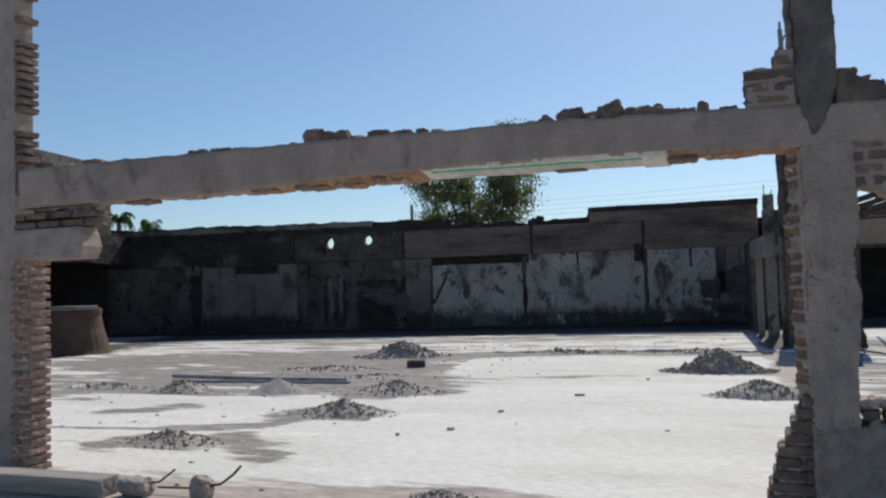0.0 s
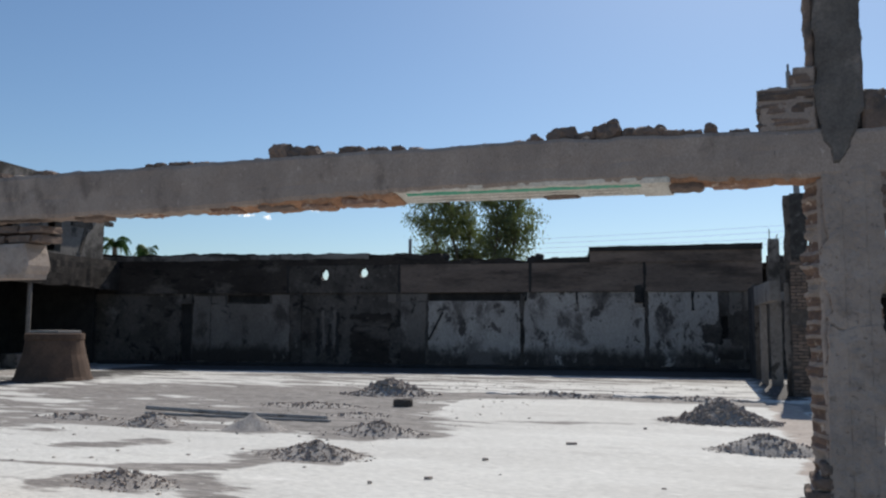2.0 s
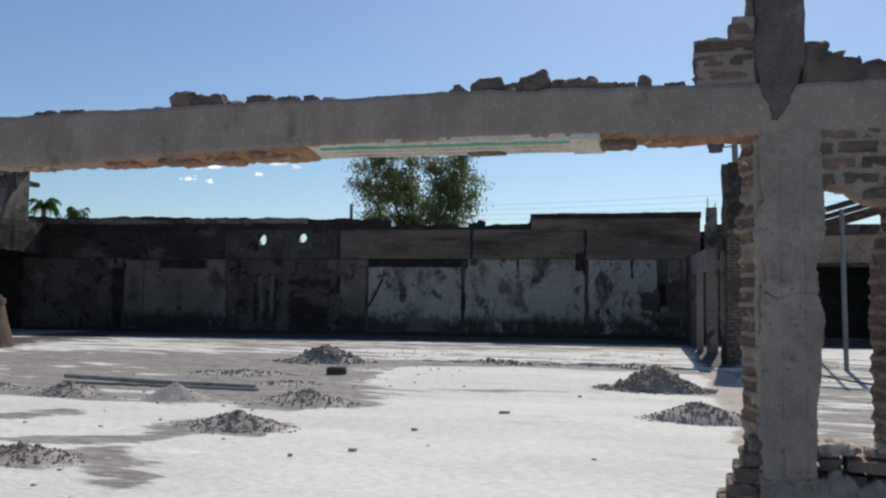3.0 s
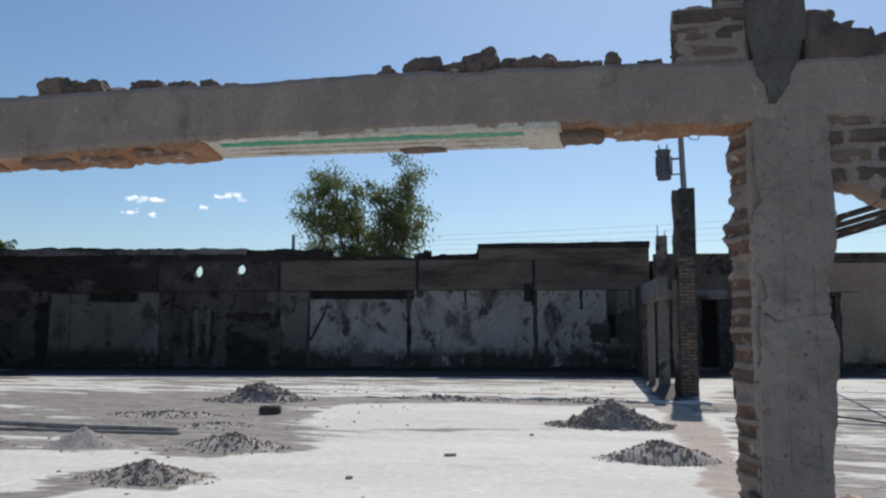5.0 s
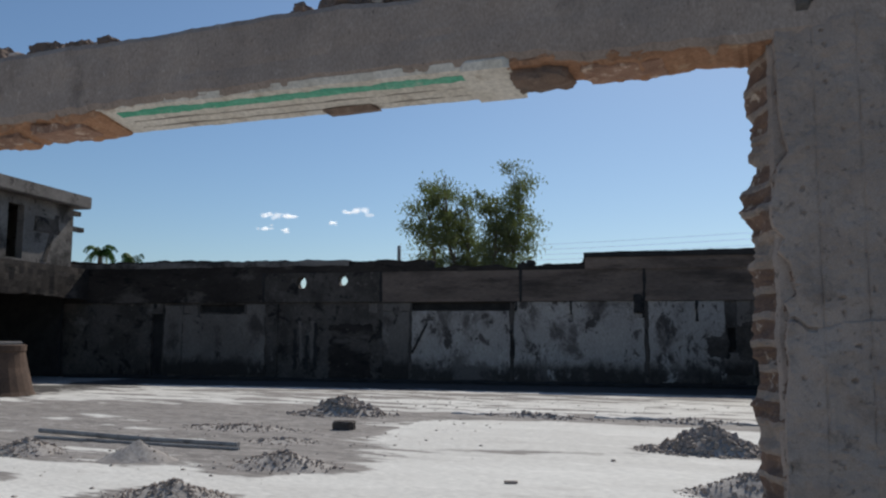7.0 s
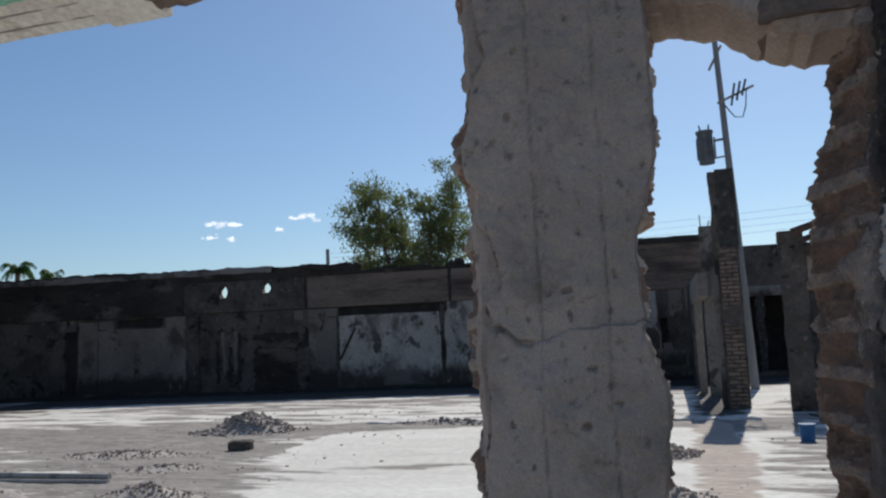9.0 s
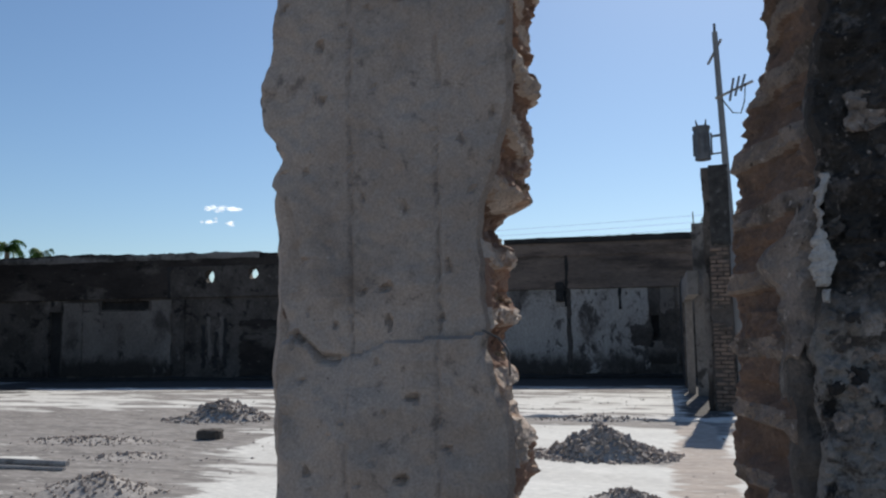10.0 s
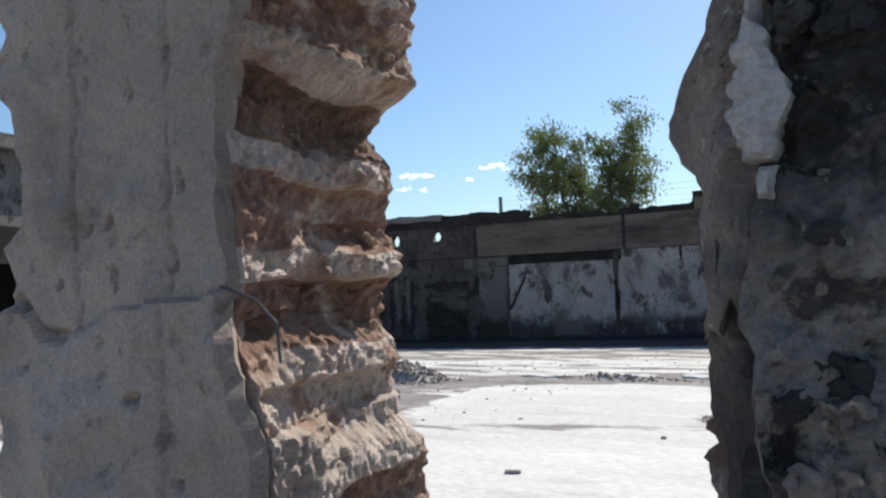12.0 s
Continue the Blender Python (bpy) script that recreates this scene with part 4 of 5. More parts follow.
for i in range(30):  # board marks on the ring beam
    z, u = 2.58 + (i % 9) * 0.1, random.uniform(-3.8, 6.0)
    part("board_mark", ragged(u, min(7.5, u + random.uniform(0.8, 3.0)), z, z + 0.03, -0.080, -0.066, 0.12, lo=jag(i, 0.012, 0.8), hi=jag(i + 30, 0.016, 1.8), amp=0.004, freq=3), M["soot_band"], back_wall)


def hole_ring(u, z, r, seed):
    n, verts, faces = 24, [], []
    for k in range(n):
        w = 2 * math.pi * k / n
        c, s_ = math.cos(w), math.sin(w)
        q = 0.2405 / max(abs(c), abs(s_))
        rr = r * (1 + 0.16 * noise.noise((c * 1.5, s_ * 1.5, seed)))
        for y in (-0.068, 0.278):
            verts += [(u + c * q, y, z + s_ * q), (u + c * rr, y, z + s_ * rr * 1.1)]
    for k in range(n):
        a, b = 4 * k, 4 * ((k + 1) % n)
        faces += [(a, b, b + 1, a + 1), (a + 2, a + 3, b + 3, b + 2), (a + 1, b + 1, b + 3, a + 3)]
    return mesh("hole", verts, faces)


for i, (u, z, r) in enumerate(HOLES):
    part("knocked_hole", hole_ring(u, z, r, i * 4.0), M["soot_wall"], back_wall)
for i, u in enumerate((-8.05, -4.05, 0.38, 4.02)):  # dark joints in the ring beam
    part("beam_joint", ragged(u, u + 0.09, 2.5, 3.46, -0.084, -0.066, 0.05, jag(i + 400, 0.03, 4), jag(i + 410, 0.03, 4), amp=0.004), M["black"], back_wall, "charred joint in the ring beam")
TOP_U = [-15.2, -13.4, -10.1, -5.0, -2.55, -2.45, -0.2, 0.45, 1.5, 2.30, 2.36, 5.1, 7.6]
TOP_Z = [3.95, 3.90, 3.92, 3.84, 3.80, 3.60, 3.63, 3.52, 3.62, 3.66, 3.88, 3.95, 3.97]
tj = jag(80, 0.07, 1.6)
part("parapet", ragged(-18.5, 2.44, 3.445, 3.5, -0.04, 0.26, 0.08, hi=lambda u: float(np.interp(u, TOP_U, TOP_Z)) - 3.5 + tj(u), amp=0.02, freq=2), M["soot_band_dark"], back_wall, "broken parapet of smoked masonry")
part("parapet", ragged(2.36, 7.62, 3.445, 3.5, -0.12, 0.26, 0.14, hi=lambda u: float(np.interp(u, TOP_U, TOP_Z)) - 3.5 + tj(u) * 0.4, amp=0.02, freq=2), M["soot_band"], back_wall, "taller broken parapet of smoked masonry")
part("coping", ragged(2.33, 7.64, 3.80, 3.94, -0.17, 0.29, 0.14, hi=lambda u: 0.02 * (u - 2.3) * 0.6 + tj(u) * 0.3, amp=0.02, freq=2), M["black"], back_wall, "charred coping")
part("coping", ragged(-18.5, -5.1, 3.68, 3.86, -0.06, 0.27, 0.2, hi=lambda u: tj(u) * 0.5, lo=lambda u: tj(u + 3) * 0.6, amp=0.02, freq=2), M["house"], back_wall, "paler weathered coping")

PATCHES = [  # u0, u1, z0, z1, material: plaster that still clings to the wall
    (-15.1, -12.2, 0.15, 2.36, "soot_wall"), (-11.6, -10.95, 0.15, 2.42, "wall_grey"), (-10.92, -7.95, 0.12, 2.12, "wall_grey"), (-8.6, -7.95, 2.14, 2.44, "wall_grey"), (-10.9, -10.4, 2.14, 2.42, "wall_grey"),
    (-4.05, -3.1, 0.10, 2.18, "wall_grey"), (-4.4, -3.06, 2.20, 2.46, "wall_grey"), (-3.0, 0.08, 0.12, 2.215, "wall_white"), (0.22, 4.05, 0.12, 2.49, "wall_white"), (4.18, 6.3, 0.15, 2.49, "wall_white"), (6.62, 7.55, 1.75, 2.49, "wall_grey"), (6.2, 7.5, 0.4, 1.0, "wall_grey"),
]
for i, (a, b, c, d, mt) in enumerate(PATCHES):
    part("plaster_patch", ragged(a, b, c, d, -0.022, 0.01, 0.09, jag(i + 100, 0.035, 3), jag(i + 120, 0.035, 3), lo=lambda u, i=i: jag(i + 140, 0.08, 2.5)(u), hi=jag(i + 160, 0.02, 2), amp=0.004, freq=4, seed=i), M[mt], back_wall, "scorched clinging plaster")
part("pilaster", ragged(-7.9, -7.5, 0, 2.5, -0.05, 0.02, 0.1, amp=0.012), M["soot_wall"], back_wall)
for a, b in ((-4.12, -3.95), (0.10, 0.20), (4.06, 4.16), (7.0, 7.08)):
    part("pilaster_edge", ragged(a, b, 0.05, 2.49, -0.045, 0.02, 0.08, jag(a, 0.015, 3), jag(b, 0.015, 3), amp=0.008), M["soot_wall"], back_wall)
part("leaning_bar", rod([(-2.98, -0.06, 0.92), (-2.5, -0.04, 1.84)], 0.035, 6), M["black"], back_wall, "charred bar leaning on the plaster")
part("hanging_block", lump(0.24, 0.12, 0.55, 6, 0.22, 2, 5, 0.8, (3.88, -0.10, 2.42)), M["black"], back_wall, "charred stub hanging from the ring beam")
for a, b in ((-6.95, 1.3), (-6.55, 1.1), (-6.25, 1.5)):
    part("soot_scar", ragged(a, a + 0.12, 0.35, 0.35 + b, -0.02, 0.01, 0.06, jag(a, 0.06, 3), jag(a + 2, 0.06, 3), amp=0.006), M["black"], back_wall, "charred vertical scar")
# first plate puts a door-like gap's darkness into colour, the others are soot
for i, (a, c, lo_, hi_, mt) in enumerate(((-5.7, -4.3, 0.1, 1.8, "soot_band_dark"), (5.85, 6.34, 0.85, 1.45, "soot_wall"), (6.72, 7.25, 0.8, 1.9, "soot_wall"))):
    part("soot_scar", ragged(a, c, lo_, hi_, -0.027, 0.0, 0.04, jag(i + 250, 0.16, 2.5), jag(i + 260, 0.16, 2.5), lo=jag(i + 270, 0.08, 3), hi=jag(i + 280, 0.08, 3), amp=0.004), M[mt], back_wall, "dark ragged patch laid on the wall")
for i, u in enumerate((0.25, 1.9, 4.0, 5.5)):
    part("soot_run", ragged(u, u + 0.06, 2.2 - 0.1 * i, 2.52, -0.075, 0.0, 0.04, jag(i + 390, 0.03, 9), jag(i + 395, 0.03, 9), amp=0.004), M["black"], back_wall, "charred drip under the ring beam")
for u in (-6.75, -6.38):
    part("plaster_patch", ragged(u, u + 0.11, 0.4, 1.9, -0.022, 0.01, 0.05, jag(u, 0.08, 3), jag(u + 1, 0.08, 3), amp=0.004), M["wall_grey"], back_wall)
for u, z in ((0.55, 3.6), (0.72, 3.66), (0.45, 3.55), (-2.4, 3.7)):
    part("parapet_stone", lump(0.26, 0.22, 0.2, 3, 0.2, 2, u * 3, 0.6, (u, 0.05, z)), M["black"], back_wall)
# near-black colour deepens the strip of shade at the wall's foot
part("kerb", ragged(-15.0, 7.6, 0, 0.10, -0.55, -0.004, 0.3, hi=jag(90, 0.05, 1.2), amp=0.05, freq=2), M["black"], back_wall, "low heap along the wall's foot, coloured near-black to deepen its shade")

# ---- piers, post and walls on the open side ----
pier = thing("brick_pier", pose(1.20, 18.7, 0), "tall scorched brick pier with a ragged edge", "pier", kind="structure")
part("core", ragged(-0.22, 0.20, 0, 4.10, 0.0, 0.5, 0.06, jag(200, 0.03, 3), jag(201, 0.01, 3), amp=0.01), M["soot_wall"], pier)
part("plaster_coat", ragged(-0.10, 0.215, 2.75, 4.13, -0.025, 0.01, 0.06, jag(202, 0.02, 5), lo=jag(203, 0.1, 6), amp=0.006), M["char"], pier, "charred plaster coat")
part("plaster_coat", ragged(-0.26, -0.17, 0.0, 2.3, -0.03, 0.3, 0.06, jag(205, 0.02, 5), jag(206, 0.02, 5), amp=0.01), M["wall_grey"], pier, "grey plaster strip")
brickwork(pier, BRICKS_DULL, -0.13, 0.17, -0.035, 0.06, 0.0, 2.7, lambda x, z: noise.noise((x * 4, z * 2.2, 3)) > -0.25, 0.20, 0.0)

post = thing("concrete_post", pose(0.80, 21.6, 0), "slim grey concrete post with bent rods on top", "post", kind="structure")
part("shaft", ragged(-0.13, 0.13, 0, 3.5, 0, 0.26, 0.07, jag(210, 0.01, 3), jag(211, 0.01, 3), amp=0.008), M["house"], post)
part("rod_stub", rod([(-0.08, 0.1, 3.48), (-0.085, 0.1, 3.75)], 0.012, 5), M["rust"], post)
part("rod_stub", rod([(0.06, 0.1, 3.48), (0.10, 0.12, 3.62)], 0.012, 5), M["rust"], post)
sidebeam = thing("wall_side_return", pose(0, 0, 0), "broken side wall with a sloping concrete lintel", "wall", kind="structure")
part("lintel", ragged(0, 5.2, 1.95, 2.36, 0, 0.2, 0.12, amp=0.012, hi=lambda s: 0.02 * s), M["house"], sidebeam)
sidebeam.matrix_world = pose(0.86, 18.9, 0, 0, 0, 94)
part("stub", ragged(5.2, 8.2, 0, 2.55, 0, 0.2, 0.12, amp=0.012, hi=jag(215, 0.05, 2)), M["soot_wall"], sidebeam)
part("door_post", ragged(3.3, 3.5, 0, 1.96, 0.02, 0.18, 0.08, amp=0.01), M["house"], sidebeam)

far_right = thing("wall_back_right", pose(0.4, 28.0, 0, 0, 0, 9.6), "burnt back wall with dark doorways and a concrete lintel", "wall", kind="structure")
part("wall_face", cut_wall(0.3, 11.5, 0, 3.62, 0, 0.3, [(0.9, 2.6, 0, 2.2), (3.1, 5.7, 0, 2.3)]), M["soot_wall"], far_right)
part("lintel", ragged(0.6, 3.0, 2.2, 2.48, -0.06, 0.0, 0.1, amp=0.012), M["house"], far_right)
part("upper_render", ragged(2.9, 11.4, 2.42, 3.3, -0.05, 0.0, 0.15, amp=0.012, lo=jag(220, 0.04, 2)), M["tan"], far_right, "tan render above the doorways")
part("wall_render", ragged(5.85, 11.4, 0.25, 2.40, -0.045, 0.0, 0.12, jag(221, 0.05, 2), jag(222, 0.03, 2), lo=jag(223, 0.10, 2), amp=0.012), M["tan"], far_right, "tan render stained with soot")
# near-black back and lid, added behind the doorways to keep them dark
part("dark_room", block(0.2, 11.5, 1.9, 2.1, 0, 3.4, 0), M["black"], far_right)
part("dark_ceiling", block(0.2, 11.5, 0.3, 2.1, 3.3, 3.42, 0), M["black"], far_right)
for a, b in ((0.92, 1.25), (1.5, 1.7), (2.2, 2.58)):
    part("burnt_jamb", ragged(a, b, 0, 2.2, 0.03, 0.2, 0.08, jag(a, 0.06, 3), jag(b, 0.06, 3), amp=0.02), M["char"], far_right)
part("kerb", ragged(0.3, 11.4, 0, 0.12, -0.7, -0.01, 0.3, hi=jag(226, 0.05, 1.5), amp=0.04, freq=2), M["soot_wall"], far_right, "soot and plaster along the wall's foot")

dark_pier = thing("charred_pier", pose(2.18, 18.1, 0), "short charred brick pier", "pier", kind="structure")
part("shaft", ragged(-0.17, 0.19, 0, 2.9, 0, 0.4, 0.06, lambda z: jag(230, 0.02, 2)(z), lambda z: jag(231, 0.05, 2)(z) + 0.25 * max(0, 0.5 - z), amp=0.012), M["soot_wall"], dark_pier)

canopy = thing("roof_frame", pose(0, 0, 0), "bare steel rafters of a burnt lean-to roof", "roof frame", kind="structure")
for i in range(4):
    y = 17.9 + i * 2.1
    part("rafter", rod([(2.2 + i * 0.12, y, 2.85), (6.2 + i * 0.12, y + 0.2, 4.05)], 0.065, 6), M["rust"], canopy)
for k in range(3):
    x = 2.8 + k * 1.2
    part("purlin", rod([(x, 17.6, 3.03 + k * 0.36), (x + 0.4, 24.8, 3.03 + k * 0.36)], 0.03, 6), M["rust"], canopy)
part("tie_bar", rod([(2.2, 18.0, 2.55), (6.2, 18.2, 2.65)], 0.025, 6), M["rust"], canopy)
part("prop", rod([(3.16, 18.05, 0), (3.12, 18.05, 3.05)], 0.045, 8), M["pole"], canopy, "grey steel prop")
part("prop", rod([(5.9, 18.15, 0), (5.9, 18.15, 3.9)], 0.045, 8), M["pole"], canopy, "grey steel prop")

# ---- utility pole ----
pole = thing("utility_pole", pose(1.56, 23.2, 0), "leaning utility pole carrying a grey transformer", "utility pole")
part("shaft", rod([(0, 0, 0), (-0.12, 0, 4.0), (-0.25, 0, 8.0)], 0.10, 12, 0.62), M["pole"], pole)
tr = rod([(-0.62, 0, 5.10), (-0.635, 0, 5.80)], 0.175, 20)
trp = part("transformer", tr, M["steel"], pole, "grey drum transformer")
part("lid", rod([(-0.635, 0, 5.80), (-0.637, 0, 5.86)], 0.195, 20), M["steel"], trp)
for w in (-0.09, 0.08):
    part("bushing", rod([(-0.63 + w, 0, 5.86), (-0.63 + w * 1.3, 0, 6.02)], 0.025, 8, 0.5), M["rust"], trp)
for a in range(6):
    w = a * math.pi / 3
    part("cooling_fin", block(-0.62 + 0.19 * math.cos(w) - 0.02, -0.62 + 0.19 * math.cos(w) + 0.02, 0.19 * math.sin(w) - 0.02, 0.19 * math.sin(w) + 0.02, 5.2, 5.7, 0.004), M["steel"], trp)
part("bracket", rod([(-0.45, 0, 5.62), (-0.13, 0, 5.64)], 0.03, 6), M["steel"], pole)
part("bracket", rod([(-0.45, 0, 5.22), (-0.13, 0, 5.24)], 0.02, 6), M["steel"], pole)
part("crossarm", rod([(-0.42, -0.1, 7.25), (-0.12, 0.1, 7.85)], 0.03, 6), M["wood"], pole)
for k in range(3):
    part("fuse_holder", rod([(0.0 + 0.12 * k, -0.15, 6.35 + 0.10 * k), (0.10 + 0.12 * k, -0.15, 6.85 + 0.03 * k)], 0.028, 6), M["steel"], pole)
part("crossarm", rod([(-0.3, -0.1, 6.45), (0.5, -0.12, 6.75)], 0.03, 6), M["wood"], pole)
part("cable_loop", rod([(-0.15, -0.1, 6.4), (0.05, -0.15, 6.08), (0.22, -0.15, 6.05), (0.30, -0.15, 6.3), (0.34, -0.15, 6.7)], 0.014, 5), M["black"], pole)
part("pin", rod([(-0.25, 0, 7.95), (-0.25, 0, 8.2)], 0.03, 6), M["steel"], pole)

wires = thing("overhead_wires", pose(0, 0, 0), "thin overhead wires between far posts behind the wall", "wires")
for k in range(4):
    z0, z1 = 4.25 + 0.16 * k, 4.5 + 0.24 * k
    pts = [(-12.8 + 22 * s / 12, 31.0, z0 + (z1 - z0) * s / 12 - 0.7 * (s / 12) * (1 - s / 12)) for s in range(13)]
    part("wire", rod(pts, 0.0035, 4), M["steel"], wires)
part("wire_post", rod([(-12.8, 31.0, 0), (-12.8, 31.0, 4.9)], 0.07, 6), M["pole"], wires)
part("wire_post", rod([(9.2, 31.0, 0), (9.2, 31.0, 5.6)], 0.07, 6), M["pole"], wires)

# ---- low house at the open end ----
house = thing("low_house", pose(-19.5, 11.02, 0.22, 0, 0, 100.5), "stained flat-roofed upper storey over a dark open porch", "house")
HL = 13.0  # the far corner lies at local x = HL
part("wall", cut_wall(0, HL, 3.45, 5.6, 0, 0.25, [(HL - 3.1, HL - 2.4, 3.6, 5.3), (HL - 6.0, HL - 4.4, 4.0, 5.3)]), M["house"], house)
part("side_wall", block(HL - 0.25, HL, 0.25, 5.0, 3.45, 5.6, 0.02), M["house"], house)
part("room_back", block(0, HL, 2.5, 2.7, 3.45, 5.6, 0), M["soot_wall"], house)
rb = block(0, HL + 0.35, -0.45, 5.2, 5.58, 6.0, 0.03)
part("roof", rb, M["house"], house, "thick pale roof slab")
for x, zz in ((0.55, 5.45), (0.75, 4.9)):
    part("beam_end", block(HL - 0.1, HL + x, 0.1, 0.3, zz - 0.08, zz + 0.08, 0.01), M["soot_wall"], house)
part("window_mark", ragged(HL - 1.9, HL - 0.7, 4.55, 5.05, -0.03, 0.02, 0.08, jag(241, 0.1, 4), jag(242, 0.1, 4), amp=0.004), M["soot_wall"], house, "soot mark on the wall")
part("soot_streak", ragged(HL - 1.2, HL - 1.0, 3.6, 5.2, -0.03, 0.02, 0.08, lambda z: (z - 4.4) * 0.35, lambda z: (z - 4.4) * 0.35, amp=0.004), M["soot_wall"], house, "slanting soot streak")
part("fascia", ragged(0, HL + 0.2, 2.45, 3.46, -0.6, -0.35, 0.2, amp=0.03, lo=jag(240, 0.06, 1.5)), M["soot_band_dark"], house, "smoke-blackened porch fascia")
part("porch_roof", block(0, HL + 0.2, -0.4, 4.0, 3.3, 3.452, 0.02), M["soot_band_dark"], house)
# back and end coloured near-black for the shade under the porch roof
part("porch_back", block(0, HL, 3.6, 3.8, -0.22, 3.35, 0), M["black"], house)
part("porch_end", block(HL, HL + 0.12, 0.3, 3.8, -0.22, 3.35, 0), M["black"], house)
for x in (1.6, 4.2, 6.3, 8.6):
    part("porch_post", rod([(x, -0.45, -0.22), (x, -0.45, 2.5)], 0.07, 8), M["house"], house)
part("bench", block(HL - 4, HL - 2.2, 0.2, 0.8, -0.22, 0.25, 0.02), M["house"], house)

cone = thing("clay_furnace", pose(-16.25, 16.5, 0), "squat rust-brown tapered brick hearth standing on the floor", "hearth")
prof = [(0.96, 0.0), (0.90, 0.1), (0.74, 0.65), (0.68, 1.0), (0.70, 1.03), (0.70, 1.16), (0.64, 1.18)]
verts, faces, n = [], [], 28
for r, z in prof:
    for k in range(n):
        w = 2 * math.pi * k / n
        rr = r * (1 + 0.025 * noise.noise((math.cos(w) * 2, math.sin(w) * 2, z * 2)))
        verts.append((rr * math.cos(w), rr * math.sin(w), z))
for i in range(len(prof) - 1):
    for k in range(n):
        faces.append((i * n + k, i * n + (k + 1) % n, (i + 1) * n + (k + 1) % n, (i + 1) * n + k))
faces.append(tuple((len(prof) - 1) * n + k for k in range(n)))
part("body", mesh("cone", verts, faces), M["cone"], cone)
part("rim", block(-0.5, 0.5, -0.4, 0.4, 1.18, 1.25, 0.03), M["ash"], cone, "ash-grey top")

# ---- rubble ----
random.seed(5)


def rubble_pile(x, y, w, d, h, stones, seed, label, size=(0.02, 0.07), soft=False):
    ob = thing("rubble_pile", pose(x, y, 0.0), label, "rubble pile", "rubble piles on the floor")
    verts, faces, n, m = [], [], 40, 14

    def height(px, py):
        r = math.hypot(px / w, py / d) * 2
        e = 1 + 0.35 * noise.noise((px * 2.2 / w, py * 2.2 / d, seed))
        return h * max(0.0, 1 - r / e) ** (1.15 if soft else 0.9) + 0.25 * h * max(0, 1 - r / e) * noise.noise((px * 6, py * 6, seed))

    for i in range(m + 1):
        for k in range(n):
            a = 2 * math.pi * k / n
            r = (i / m) * (0.62 + 0.06 * noise.noise((math.cos(a) * 2, math.sin(a) * 2, seed)))
            px, py = r * w * math.cos(a), r * d * math.sin(a)
            verts.append((px, py, height(px, py) - 0.004 if i < m else -0.02))
    for i in range(m):
        for k in range(n):
            faces.append((i * n + k, (i + 1) * n + k, (i + 1) * n + (k + 1) % n, i * n + (k + 1) % n))
    part("mound", mesh("mound", verts, faces, True), M["ash"], ob)
    vs, fs = [], []
    for s in range(round(stones * (2.2 if size[1] > 0.1 else 1.3))):
        a, r = random.uniform(0, 2 * math.pi), random.random() ** 0.75 * 0.60
        px, py = r * w * math.cos(a), r * d * math.sin(a)
        q = size[0] * 0.7 + (size[1] * 0.72 - size[0] * 0.7) * random.random() ** 2.2 * (1.25 - r) * (2.0 if random.random() < 0.05 else 1)
        base = Vector((px, py, max(0.004, height(px, py)) + q * 0.08))
        turn = Euler((random.uniform(0, 6), random.uniform(0, 6), random.uniform(0, 6))).to_matrix()
        k0 = len(vs)
        sx, sy, sz = q * random.uniform(0.6, 1.3), q * random.uniform(0.5, 1), q * random.uniform(0.35, 0.8)
        for cx, cy, cz in ((-1, -1, -1), (1, -1, -1), (1, 1, -1), (-1, 1, -1), (-1, -1, 1), (1, -1, 1), (1, 1, 1), (-1, 1, 1)):
            j = Vector((cx * sx * random.uniform(0.6, 1), cy * sy * random.uniform(0.6, 1), cz * sz * random.uniform(0.6, 1))) * 0.5
            vs.append(base + turn @ j)
        fs += [tuple(k0 + t for t in f) for f in ((0, 3, 2, 1), (4, 5, 6, 7), (0, 1, 5, 4), (1, 2, 6, 5), (2, 3, 7, 6), (3, 0, 4, 7))]
    st = part("loose_stone", mesh("loose_stone", vs, fs), M["rubble"], ob)
    tagged(st, kind="stuff")
    return ob


